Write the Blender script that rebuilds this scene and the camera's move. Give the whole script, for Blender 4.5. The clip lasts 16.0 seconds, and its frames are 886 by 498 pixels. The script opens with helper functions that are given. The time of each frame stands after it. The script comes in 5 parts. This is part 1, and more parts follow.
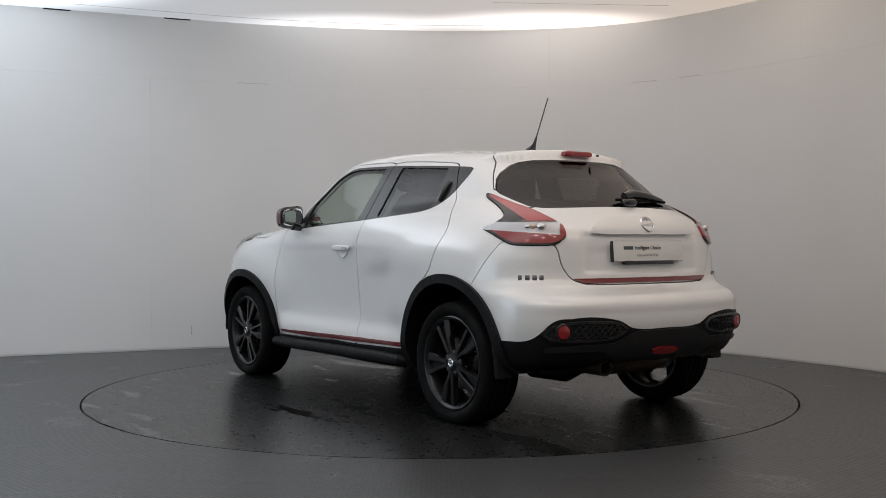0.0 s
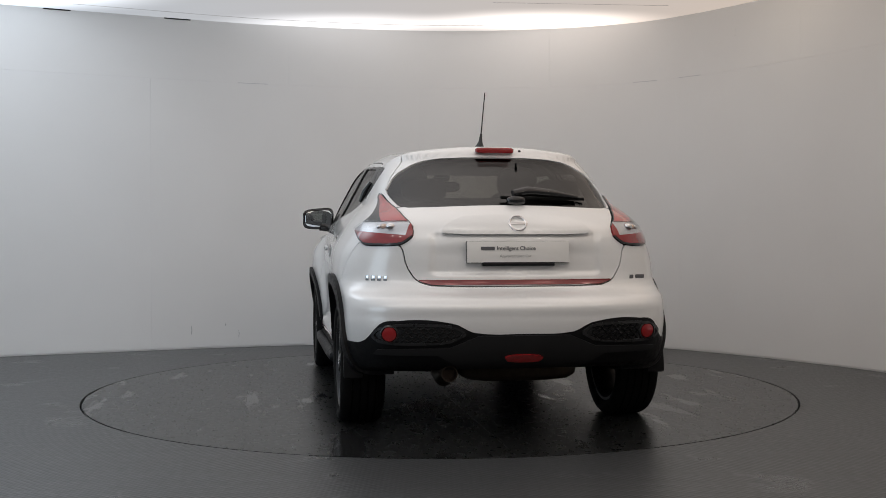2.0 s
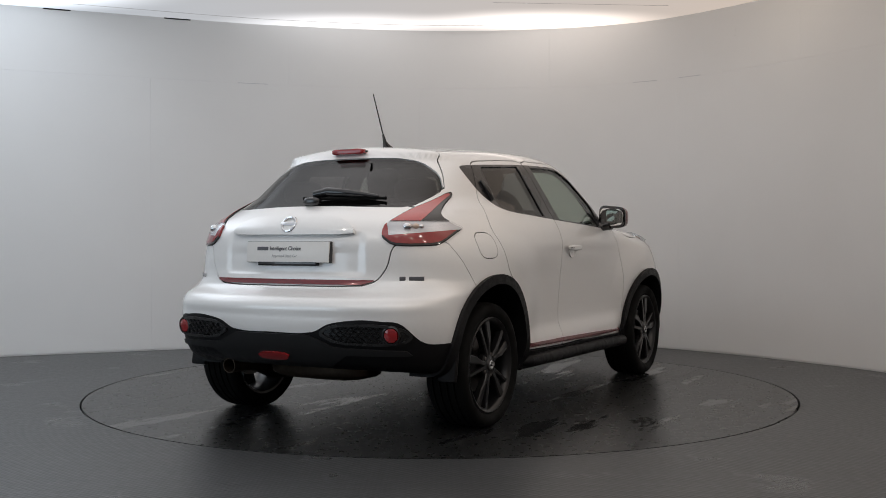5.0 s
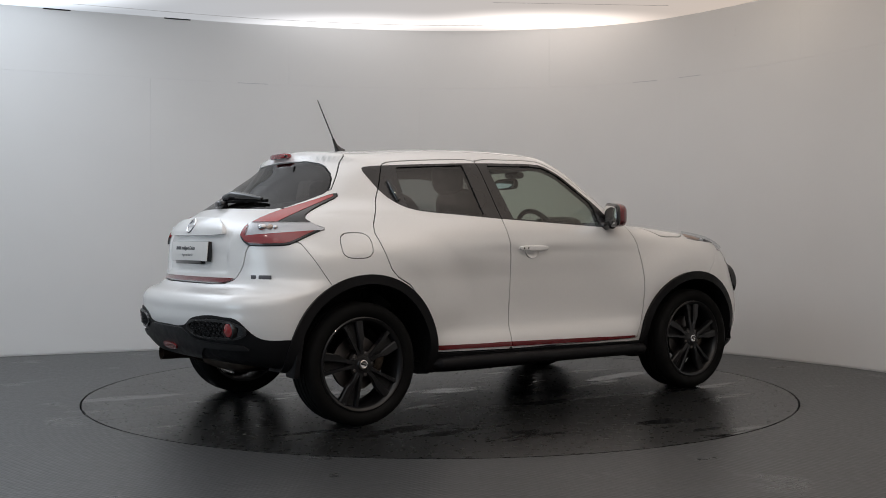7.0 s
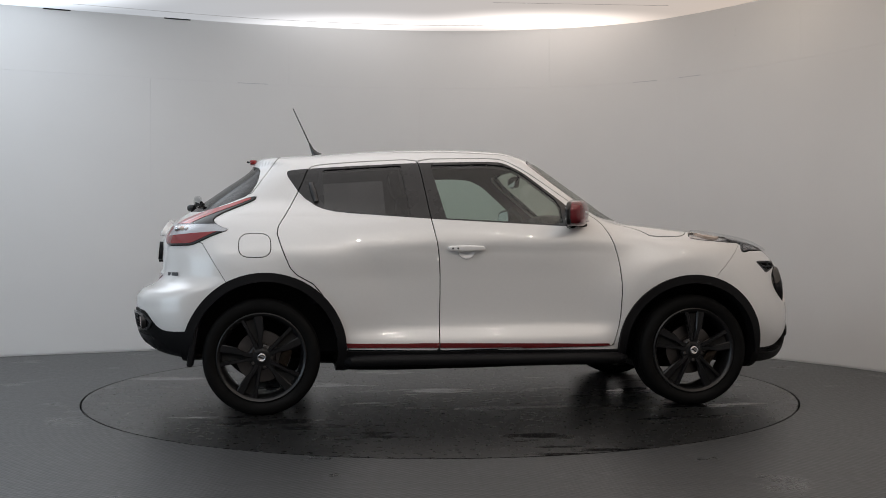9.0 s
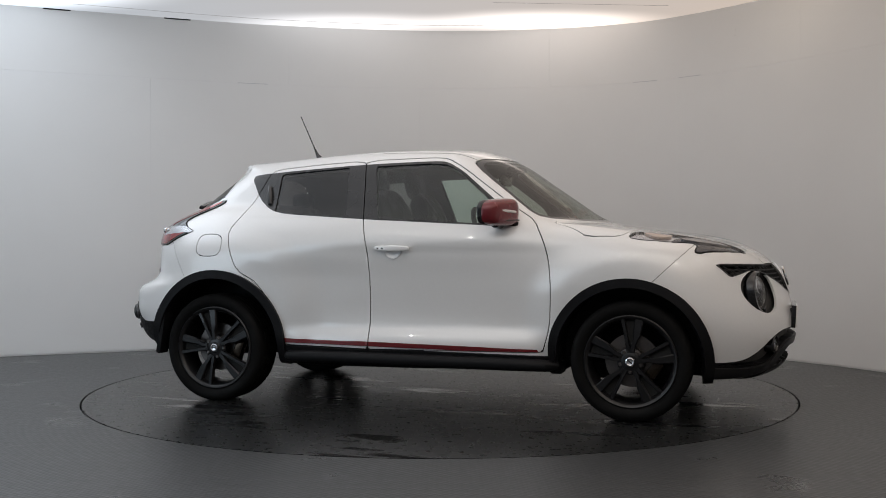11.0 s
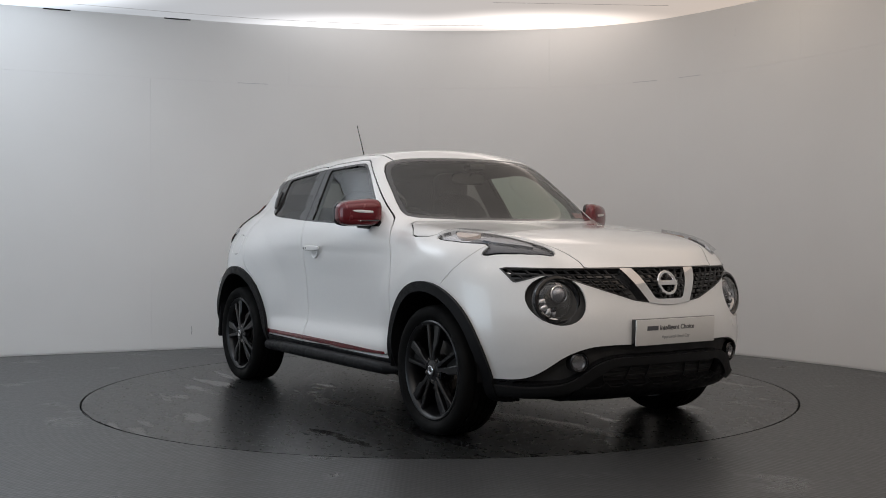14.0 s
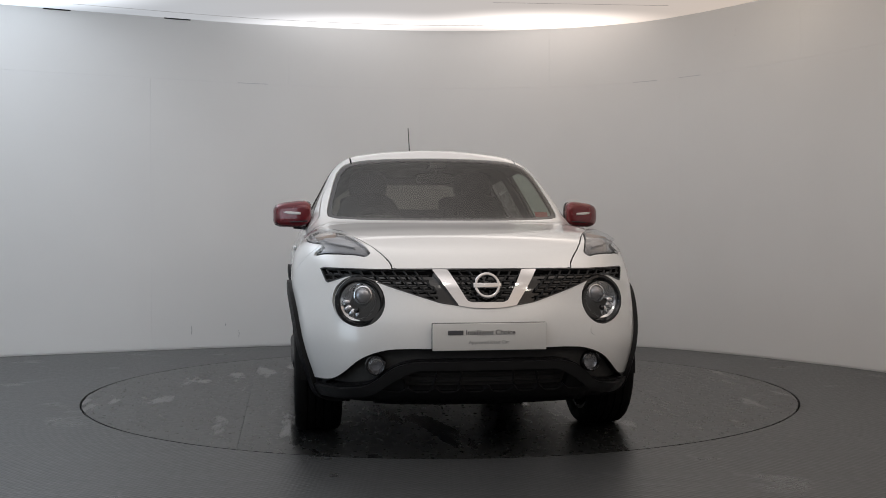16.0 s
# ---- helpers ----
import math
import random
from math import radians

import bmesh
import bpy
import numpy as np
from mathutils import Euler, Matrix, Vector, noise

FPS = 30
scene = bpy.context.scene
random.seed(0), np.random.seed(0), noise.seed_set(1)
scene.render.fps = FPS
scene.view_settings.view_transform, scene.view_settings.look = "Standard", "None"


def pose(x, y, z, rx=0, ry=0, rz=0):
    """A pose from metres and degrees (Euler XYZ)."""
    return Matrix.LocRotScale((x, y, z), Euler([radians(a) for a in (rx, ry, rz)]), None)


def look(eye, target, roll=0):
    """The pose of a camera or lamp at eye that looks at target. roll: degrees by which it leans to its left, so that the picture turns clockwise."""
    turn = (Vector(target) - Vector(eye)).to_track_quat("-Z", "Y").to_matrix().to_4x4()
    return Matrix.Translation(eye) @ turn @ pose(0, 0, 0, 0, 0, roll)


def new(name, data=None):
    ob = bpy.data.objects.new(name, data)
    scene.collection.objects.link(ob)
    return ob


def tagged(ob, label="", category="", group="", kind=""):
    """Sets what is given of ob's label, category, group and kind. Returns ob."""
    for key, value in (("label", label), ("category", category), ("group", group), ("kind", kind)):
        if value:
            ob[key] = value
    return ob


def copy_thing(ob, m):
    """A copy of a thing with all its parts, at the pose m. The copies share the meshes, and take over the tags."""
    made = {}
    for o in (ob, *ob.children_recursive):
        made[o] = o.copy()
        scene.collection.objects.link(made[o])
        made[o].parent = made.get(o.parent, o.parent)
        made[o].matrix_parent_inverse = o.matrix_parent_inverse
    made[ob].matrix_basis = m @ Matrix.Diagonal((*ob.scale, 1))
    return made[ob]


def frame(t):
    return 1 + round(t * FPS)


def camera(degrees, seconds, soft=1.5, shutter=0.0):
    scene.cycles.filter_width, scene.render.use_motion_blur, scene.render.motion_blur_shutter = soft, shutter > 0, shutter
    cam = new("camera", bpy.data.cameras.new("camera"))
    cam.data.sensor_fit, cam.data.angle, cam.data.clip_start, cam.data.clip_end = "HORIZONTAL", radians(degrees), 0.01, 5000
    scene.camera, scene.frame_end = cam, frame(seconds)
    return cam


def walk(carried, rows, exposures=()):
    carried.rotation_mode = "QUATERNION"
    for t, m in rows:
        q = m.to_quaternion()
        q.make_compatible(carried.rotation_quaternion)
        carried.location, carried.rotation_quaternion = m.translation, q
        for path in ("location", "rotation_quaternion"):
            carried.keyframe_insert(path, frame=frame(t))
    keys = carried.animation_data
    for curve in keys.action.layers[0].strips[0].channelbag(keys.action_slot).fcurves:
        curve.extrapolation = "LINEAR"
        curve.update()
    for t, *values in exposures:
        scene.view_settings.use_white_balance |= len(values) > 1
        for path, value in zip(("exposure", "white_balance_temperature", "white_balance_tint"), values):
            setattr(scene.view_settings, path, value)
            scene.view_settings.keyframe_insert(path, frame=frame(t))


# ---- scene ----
cam = camera(46.09, 16.0, soft=0.9)
EYE = pose(0, -6.918, 0.976, 89.554, 0, -0.165) @ pose(0, 0, 0, 0, 0, -0.08)
walk(cam, [(0, EYE), (16, EYE)])

# heading of the turntable every half second, degrees
HEADING = (125.5, 118.94, 112.43, 105.94, 99.46, 93.0, 86.55, 80.09, 73.63, 67.17, 60.68, 54.19, 47.67, 41.14, 34.59, 28.03, 21.44, 14.85, 8.24, 1.63, -4.98, -11.59, -18.19, -24.77, -31.33, -37.85, -44.33, -50.76, -57.12, -63.41, -69.6, -75.7, -81.68)
CAR_X, CAR_Y = 0.120, -0.101  # the car's place on the turntable
TABLE_R = 2.254

# ---- light ----
scene.view_settings.exposure = 0.0
world = bpy.data.worlds.new("world")
scene.world = world
world.use_nodes = True
world.node_tree.nodes["Background"].inputs[0].default_value = (0.5, 0.5, 0.5, 1)
world.node_tree.nodes["Background"].inputs[1].default_value = 0.005


def area(name, at, to, w, h, power, colour):
    d = bpy.data.lights.new(name, "AREA")
    d.shape, d.size, d.size_y, d.energy, d.color = "RECTANGLE", w, h, power, colour
    ob = new(name, d)
    ob.matrix_world = look(at, to)
    return ob


COOL, WARM = (0.70, 0.86, 1.0), (1.0, 0.86, 0.70)
# added cool fill lamp, unseen; brightens the left where the wall is closed
area("cool_fill", (-5.6, -4.2, 1.5), (-1.5, 1.5, 1.2), 3.4, 2.2, 36, COOL)
# warm lamp at the edge of the ceiling
area("edge_lamp", (2.5, 1.2, 2.93), (3.0, 1.6, 1.8), 0.5, 0.3, 0.5, WARM)
# small round spot lamps under the ceiling ahead of the turntable
SPOTS = ((-2.5, -3.5), (-1.9, -4.3), (-0.7, -4.6), (0.2, -3.9), (0.9, -4.7), (1.5, -3.7), (2.2, -4.3), (2.9, -3.3))
for lx, ly in SPOTS:
    spot = area("spot_lamp", (lx, ly, 2.88), (lx * 0.3, 0, 0.8), 0.06, 0.06, 2.6, (1.0, 0.93, 0.84))
    spot.data.shape = "DISK"


# ---- materials ----
def material(name):
    m = bpy.data.materials.new(name)
    m.use_nodes = True
    n = m.node_tree.nodes
    return m, n, m.node_tree.links, n["Principled BSDF"], n["Material Output"]


def node(n, kind, **values):
    k = n.new(kind)
    for key, value in values.items():
        k.inputs[key].default_value = value
    return k


def plain(name, colour, rough=0.5, metal=0.0, coat=0.0, vary=0.08, scale=40.0, bump=0.0, coat_rough=0.03, spec=0.5):
    """A surface with fine colour variation at two scales, uneven gloss and a little relief."""
    m, n, l, b, out = material(name)
    b.inputs["Metallic"].default_value = metal
    b.inputs["Coat Weight"].default_value = coat
    b.inputs["Coat Roughness"].default_value = coat_rough
    b.inputs["Specular IOR Level"].default_value = spec
    co = n.new("ShaderNodeTexCoord")
    fine = node(n, "ShaderNodeTexNoise", Scale=scale, Detail=4.0)
    wide = node(n, "ShaderNodeTexNoise", Scale=scale * 0.07, Detail=3.0)
    both = n.new("ShaderNodeMath")
    both.operation = "ADD"
    l.new(co.outputs["Object"], fine.inputs["Vector"])
    l.new(co.outputs["Object"], wide.inputs["Vector"])
    l.new(fine.outputs["Fac"], both.inputs[0])
    l.new(wide.outputs["Fac"], both.inputs[1])
    ramp = n.new("ShaderNodeMapRange")
    ramp.inputs["From Min"].default_value, ramp.inputs["From Max"].default_value = 0.6, 1.4
    ramp.inputs["To Min"].default_value, ramp.inputs["To Max"].default_value = 1 - vary, 1 + vary
    l.new(both.outputs[0], ramp.inputs["Value"])
    mul = n.new("ShaderNodeVectorMath")
    mul.operation = "SCALE"
    mul.inputs[0].default_value = colour
    l.new(ramp.outputs[0], mul.inputs["Scale"])
    l.new(mul.outputs[0], b.inputs["Base Color"])
    rr = n.new("ShaderNodeMapRange")
    rr.inputs["From Min"].default_value, rr.inputs["From Max"].default_value = 0.3, 0.7
    rr.inputs["To Min"].default_value, rr.inputs["To Max"].default_value = max(rough * (1 - vary * 2), 0), min(rough * (1 + vary * 2), 1)
    l.new(wide.outputs["Fac"], rr.inputs["Value"])
    l.new(rr.outputs[0], b.inputs["Roughness"])
    if bump:
        bp = node(n, "ShaderNodeBump", Strength=bump, Distance=0.002)
        l.new(fine.outputs["Fac"], bp.inputs["Height"])
        l.new(bp.outputs[0], b.inputs["Normal"])
    return m


def glass(name, tint, gloss_rough=0.0):
    """Thin tinted sheet: see-through, with a mirror share by Fresnel."""
    m, n, l, b, out = material(name)
    n.remove(b)
    clear = n.new("ShaderNodeBsdfTransparent")
    clear.inputs[0].default_value = (*tint, 1)
    shine = n.new("ShaderNodeBsdfGlossy")
    shine.inputs["Roughness"].default_value = gloss_rough
    edge = node(n, "ShaderNodeLayerWeight", Blend=0.5)
    steep = n.new("ShaderNodeMath")
    steep.operation = "POWER"
    steep.inputs[1].default_value = 4.0
    share = n.new("ShaderNodeMath")
    share.operation = "MULTIPLY_ADD"
    share.use_clamp = True
    share.inputs[1].default_value, share.inputs[2].default_value = 0.6, 0.07
    mix = n.new("ShaderNodeMixShader")
    l.new(edge.outputs["Facing"], steep.inputs[0])
    l.new(steep.outputs[0], share.inputs[0])
    l.new(share.outputs[0], mix.inputs[0])
    l.new(clear.outputs[0], mix.inputs[1])
    l.new(shine.outputs[0], mix.inputs[2])
    l.new(mix.outputs[0], out.inputs["Surface"])
    return m


PAINT = plain("pearl_white_paint", (0.82, 0.82, 0.815), 0.31, 0.12, 1.0, 0.015, 900.0)
RED_PAINT = plain("red_paint", (0.15, 0.009, 0.014), 0.25, 0.25, 1.0, 0.06, 300.0)
STRIPE = plain("red_stripe", (0.16, 0.010, 0.013), 0.18, 0.2, 1.0, 0.06, 60.0)
CLADDING = plain("grained_black_plastic", (0.008, 0.008, 0.009), 0.48, 0, 0, 0.12, 500.0, 0.25, spec=0.16)
GLOSS_BLACK = plain("gloss_black_plastic", (0.010, 0.010, 0.011), 0.10, 0, 0.5, 0.10, 80.0)
TRIM_BLACK = plain("satin_black_trim", (0.018, 0.018, 0.019), 0.28, 0, 0.2, 0.10, 120.0)
GREY_PLASTIC = plain("dark_grey_plastic", (0.017, 0.017, 0.018), 0.42, 0, 0, 0.10, 300.0, 0.15, spec=0.22)
RUBBER = plain("tyre_rubber", (0.006, 0.006, 0.006), 0.74, 0, 0, 0.2, 90.0, 0.3, spec=0.10)
ALLOY = plain("dark_alloy", (0.011, 0.011, 0.012), 0.30, 0.3, 0.15, 0.08, 60.0)
STEEL = plain("brake_steel", (0.13, 0.12, 0.115), 0.35, 1.0, 0, 0.15, 90.0)
RUST = plain("heat_stained_steel", (0.055, 0.042, 0.032), 0.45, 0.9, 0, 0.4, 30.0)
CHROME = plain("chrome", (0.78, 0.78, 0.79), 0.06, 1.0, 0, 0.03, 50.0)
SILVER = plain("lamp_silver", (0.62, 0.62, 0.64), 0.16, 0.85, 0.6, 0.10, 70.0)
LAMP_WHITE = plain("pale_lamp_reflector", (0.66, 0.66, 0.68), 0.22, 0.35, 0.8, 0.12, 90.0)
LAMP_DARK = plain("dark_lamp_insert", (0.09, 0.09, 0.10), 0.16, 0.5, 0.6, 0.15, 45.0)
SEAT_CLOTH = plain("seat_cloth", (0.035, 0.034, 0.036), 0.85, 0, 0, 0.25, 220.0, 0.3)
DASH = plain("dashboard_plastic", (0.03, 0.03, 0.032), 0.55, 0, 0, 0.15, 300.0, 0.2)
LINING = plain("dark_lining", (0.045, 0.044, 0.043), 0.8, 0, 0, 0.15, 120.0, 0.1)
PLATE_WHITE = plain("plate_white", (0.74, 0.73, 0.71), 0.3, 0, 0.3, 0.02, 30.0)
PRINT = plain("grey_print", (0.09, 0.09, 0.10), 0.5, 0, 0, 0.05, 50.0)
PALE_PRINT = plain("pale_print", (0.30, 0.30, 0.31), 0.5, 0, 0, 0.05, 50.0)
LAMP_GREY = plain("lamp_grey", (0.30, 0.30, 0.32), 0.18, 0.7, 0.5, 0.15, 45.0)
WORN = plain("worn_filler", (0.50, 0.50, 0.52), 0.6, 0, 0, 0.2, 30.0)
AMBER = plain("amber_lens", (0.55, 0.42, 0.34), 0.15, 0, 1.0, 0.1, 60.0)
RED_LENS = plain("red_lens", (0.26, 0.010, 0.012), 0.10, 0, 1.0, 0.15, 70.0)
RED_PALE = plain("red_tinted_lens", (0.40, 0.055, 0.055), 0.10, 0.1, 1.0, 0.12, 60.0)
CLEAR_LENS = glass("clear_lens", (0.93, 0.94, 0.95))
SCREEN_GLASS = glass("windscreen_glass", (0.58, 0.60, 0.54))
REAR_GLASS = glass("rear_glass", (0.20, 0.19, 0.18))
DOOR_GLASS = glass("door_glass", (0.64, 0.73, 0.68))
DARK_GLASS = glass("privacy_glass", (0.27, 0.27, 0.27))
MIRROR = plain("mirror_glass", (0.85, 0.87, 0.88), 0.02, 1.0, 0, 0.0, 10.0)


def wall_paint():
    m, n, l, b, out = material("white_wall_paint")
    co = n.new("ShaderNodeNewGeometry")
    smear = node(n, "ShaderNodeTexNoise", Scale=1.3, Detail=5.0)
    grain = node(n, "ShaderNodeTexNoise", Scale=140.0, Detail=3.0)
    mix = n.new("ShaderNodeMix")
    mix.data_type = "RGBA"
    mix.inputs[6].default_value, mix.inputs[7].default_value = (0.76, 0.755, 0.745, 1), (0.83, 0.825, 0.815, 1)
    bump = node(n, "ShaderNodeBump", Strength=0.15, Distance=0.002)
    l.new(co.outputs["Position"], smear.inputs["Vector"])
    l.new(co.outputs["Position"], grain.inputs["Vector"])
    l.new(smear.outputs["Fac"], mix.inputs[0])
    l.new(mix.outputs[2], b.inputs["Base Color"])
    l.new(grain.outputs["Fac"], bump.inputs["Height"])
    l.new(bump.outputs[0], b.inputs["Normal"])
    b.inputs["Roughness"].default_value = 0.6
    return m


def tread_plate(name, colour, rough_dry, rough_wet, wet, relief, scuffed=0.0, drawn=(1, 1, 1)):
    """Painted tread plate: small crossed ribs, scuffs and damp patches."""
    m, n, l, b, out = material(name)
    co = n.new("ShaderNodeTexCoord")
    ribs = []
    for turn in (45, -45):
        mp = n.new("ShaderNodeMapping")
        mp.inputs["Rotation"].default_value = (0, 0, radians(turn))
        w = node(n, "ShaderNodeTexWave", Scale=11.0, Distortion=0.0)
        w.wave_profile = "SIN"
        l.new(co.outputs["Object"], mp.inputs["Vector"])
        l.new(mp.outputs[0], w.inputs["Vector"])
        ribs.append(w)
    both = n.new("ShaderNodeMath")
    both.operation = "MULTIPLY"
    l.new(ribs[0].outputs["Fac"], both.inputs[0])
    l.new(ribs[1].outputs["Fac"], both.inputs[1])
    bump = node(n, "ShaderNodeBump", Strength=relief, Distance=0.003)
    l.new(both.outputs[0], bump.inputs["Height"])
    scuff = node(n, "ShaderNodeTexNoise", Scale=0.9, Detail=8.0, Roughness=0.65)
    fine = node(n, "ShaderNodeTexNoise", Scale=26.0, Detail=6.0)
    pool = node(n, "ShaderNodeTexNoise", Scale=1.7, Detail=7.0, Roughness=0.6)
    for k in (scuff, fine):
        l.new(co.outputs["Object"], k.inputs["Vector"])
    draw = n.new("ShaderNodeMapping")
    draw.inputs["Scale"].default_value = drawn
    draw.inputs["Rotation"].default_value = (0, 0, radians(20))
    l.new(co.outputs["Object"], draw.inputs["Vector"])
    l.new(draw.outputs[0], pool.inputs["Vector"])
    edge = n.new("ShaderNodeMapRange")
    edge.inputs["From Min"].default_value, edge.inputs["From Max"].default_value = wet, wet + 0.05
    l.new(pool.outputs["Fac"], edge.inputs["Value"])
    rough = n.new("ShaderNodeMapRange")
    rough.inputs["To Min"].default_value, rough.inputs["To Max"].default_value = rough_dry, rough_wet
    l.new(edge.outputs[0], rough.inputs["Value"])
    vary = n.new("ShaderNodeMath")
    vary.operation = "MULTIPLY_ADD"
    vary.inputs[1].default_value, vary.inputs[2].default_value = 0.16, -0.08
    l.new(fine.outputs["Fac"], vary.inputs[0])
    add = n.new("ShaderNodeMath")
    add.operation = "ADD"
    add.use_clamp = True
    l.new(rough.outputs[0], add.inputs[0])
    l.new(vary.outputs[0], add.inputs[1])
    l.new(add.outputs[0], b.inputs["Roughness"])
    mix = n.new("ShaderNodeMix")
    mix.data_type = "RGBA"
    mix.inputs[6].default_value = (*[c * 0.72 for c in colour], 1)
    mix.inputs[7].default_value = (*[c * 1.3 for c in colour], 1)
    l.new(scuff.outputs["Fac"], mix.inputs[0])
    chalk = node(n, "ShaderNodeTexNoise", Scale=3.2, Detail=9.0, Roughness=0.7)
    l.new(draw.outputs[0], chalk.inputs["Vector"])
    rub = n.new("ShaderNodeMapRange")
    rub.inputs["From Min"].default_value, rub.inputs["From Max"].default_value = 0.60, 0.76
    rub.inputs["To Max"].default_value = scuffed
    l.new(chalk.outputs["Fac"], rub.inputs["Value"])
    worn = n.new("ShaderNodeMix")
    worn.data_type = "RGBA"
    worn.inputs[7].default_value = (0.16, 0.16, 0.155, 1)
    l.new(rub.outputs[0], worn.inputs[0])
    l.new(mix.outputs[2], worn.inputs[6])
    l.new(worn.outputs[2], b.inputs["Base Color"])
    l.new(bump.outputs[0], b.inputs["Normal"])
    return m


def stretch_ceiling():
    """White ceiling fabric that glows evenly, brighter where the lamps behind it sit."""
    m, n, l, b, out = material("luminous_ceiling_fabric")
    n.remove(b)
    geo = n.new("ShaderNodeNewGeometry")
    glow = None
    for at, size, power in CEILING_LAMPS:
        away = n.new("ShaderNodeVectorMath")
        away.operation = "SUBTRACT"
        away.inputs[1].default_value = (*at, CEILING_Z)
        flat = n.new("ShaderNodeVectorMath")
        flat.operation = "DIVIDE"
        flat.inputs[1].default_value = (*size, 1.0)
        dist = n.new("ShaderNodeVectorMath")
        dist.operation = "LENGTH"
        fall = n.new("ShaderNodeMapRange")
        fall.interpolation_type = "SMOOTHERSTEP"
        fall.inputs["From Min"].default_value, fall.inputs["From Max"].default_value = 0.0, 1.0
        fall.inputs["To Min"].default_value, fall.inputs["To Max"].default_value = power, 0.0
        l.new(geo.outputs["Position"], away.inputs[0])
        l.new(away.outputs[0], flat.inputs[0])
        l.new(flat.outputs[0], dist.inputs[0])
        l.new(dist.outputs["Value"], fall.inputs["Value"])
        if glow is None:
            glow = fall
        else:
            s = n.new("ShaderNodeMath")
            s.operation = "ADD"
            l.new(glow.outputs[0], s.inputs[0])
            l.new(fall.outputs[0], s.inputs[1])
            glow = s
    base = n.new("ShaderNodeMath")
    base.operation = "ADD"
    base.inputs[1].default_value = CEILING_GLOW
    l.new(glow.outputs[0], base.inputs[0])
    em = n.new("ShaderNodeEmission")
    part_of = n.new("ShaderNodeSeparateXYZ")  # cooler lamps on one side, warmer ones on the other
    across = n.new("ShaderNodeMapRange")
    across.inputs["From Min"].default_value, across.inputs["From Max"].default_value = -3.5, 3.0
    tone = n.new("ShaderNodeMix")
    tone.data_type = "RGBA"
    tone.inputs[6].default_value, tone.inputs[7].default_value = (0.87, 0.95, 1.05, 1), (1.14, 0.945, 0.80, 1)
    l.new(geo.outputs["Position"], part_of.inputs[0])
    l.new(part_of.outputs[0], across.inputs["Value"])
    l.new(across.outputs[0], tone.inputs[0])
    l.new(tone.outputs[2], em.inputs[0])
    l.new(base.outputs[0], em.inputs[1])
    l.new(em.outputs[0], out.inputs["Surface"])
    return m


CEILING_Z, CEILING_GLOW = 2.98, 0.55
CEILING_LAMPS = (((-0.85, 2.75), (1.6, 0.7), 0.8), ((0.95, 2.65), (1.5, 0.7), 1.1), ((-3.6, 1.5), (1.8, 0.9), 1.3), ((-3.4, 0.0), (1.9, 1.9), 2.1), ((1.7, -1.8), (1.2, 1.2), 0.7), ((-0.8, -3.6), (2.8, 1.6), 0.75), ((-0.8, -0.8), (3.0, 2.4), 0.55))
WALL = wall_paint()
# added grey for unseen boards, gives chrome and paint something darker to mirror
UNSEEN_GREY = plain("unseen_wall_grey", (0.42, 0.42, 0.43), 0.7, 0, 0, 0.2, 12.0, 0.2)
FLOOR = tread_plate("grey_tread_plate", (0.042, 0.044, 0.046), 0.36, 0.26, 0.60, 0.28, 0.12)
TABLE = tread_plate("damp_tread_plate", (0.0125, 0.013, 0.0135), 0.29, 0.10, 0.575, 0.024, 0.35, (0.5, 1.9, 1))
# black that puts the shade of gaps and openings into the colour
GAP_SHADE = plain("gap_shade_black", (0.01, 0.01, 0.01), 0.8)
CEILING = stretch_ceiling()


# ---- building helpers ----
def put(name, mesh, mat, parent=None, label=""):
    mesh.materials.append(mat)
    ob = new(name, mesh)
    ob.parent = parent
    return tagged(ob, label)


def part(name, bm, mat, parent, label="", smooth=True):
    me = bpy.data.meshes.new(name)
    bmesh.ops.recalc_face_normals(bm, faces=bm.faces)
    bm.to_mesh(me)
    bm.free()
    if smooth:
        for p in me.polygons:
            p.use_smooth = True
        me.set_sharp_from_angle(angle=radians(38))
    return put(name, me, mat, parent, label)


def bevel(bm, width, segments=2):
    if width:
        bmesh.ops.bevel(bm, geom=bm.edges[:], offset=width, segments=segments, affect="EDGES", profile=0.6)
    return bm


def box(size, at=(0, 0, 0), round_by=0.0, turn=None, segments=2):
    bm = bmesh.new()
    bmesh.ops.create_cube(bm, size=1, matrix=Matrix.Diagonal((*size, 1)))
    bevel(bm, round_by, segments)
    if turn is not None:
        bm.transform(turn)
    bm.transform(Matrix.Translation(at))
    return bm


def lathe(profile, seg=48, closed=False):
    """Turns (radius, y) about the y axis."""
    bm = bmesh.new()
    rows = []
    for r, y in profile:
        rows.append([bm.verts.new((r * math.cos(2 * math.pi * i / seg), y, r * math.sin(2 * math.pi * i / seg))) for i in range(seg)])
    pairs = list(zip(rows, rows[1:])) + ([(rows[-1], rows[0])] if closed else [])
    for a, b in pairs:
        for i in range(seg):
            j = (i + 1) % seg
            bm.faces.new((a[i], a[j], b[j], b[i]))
    if not closed:
        bm.faces.new(rows[-1])
    return bm


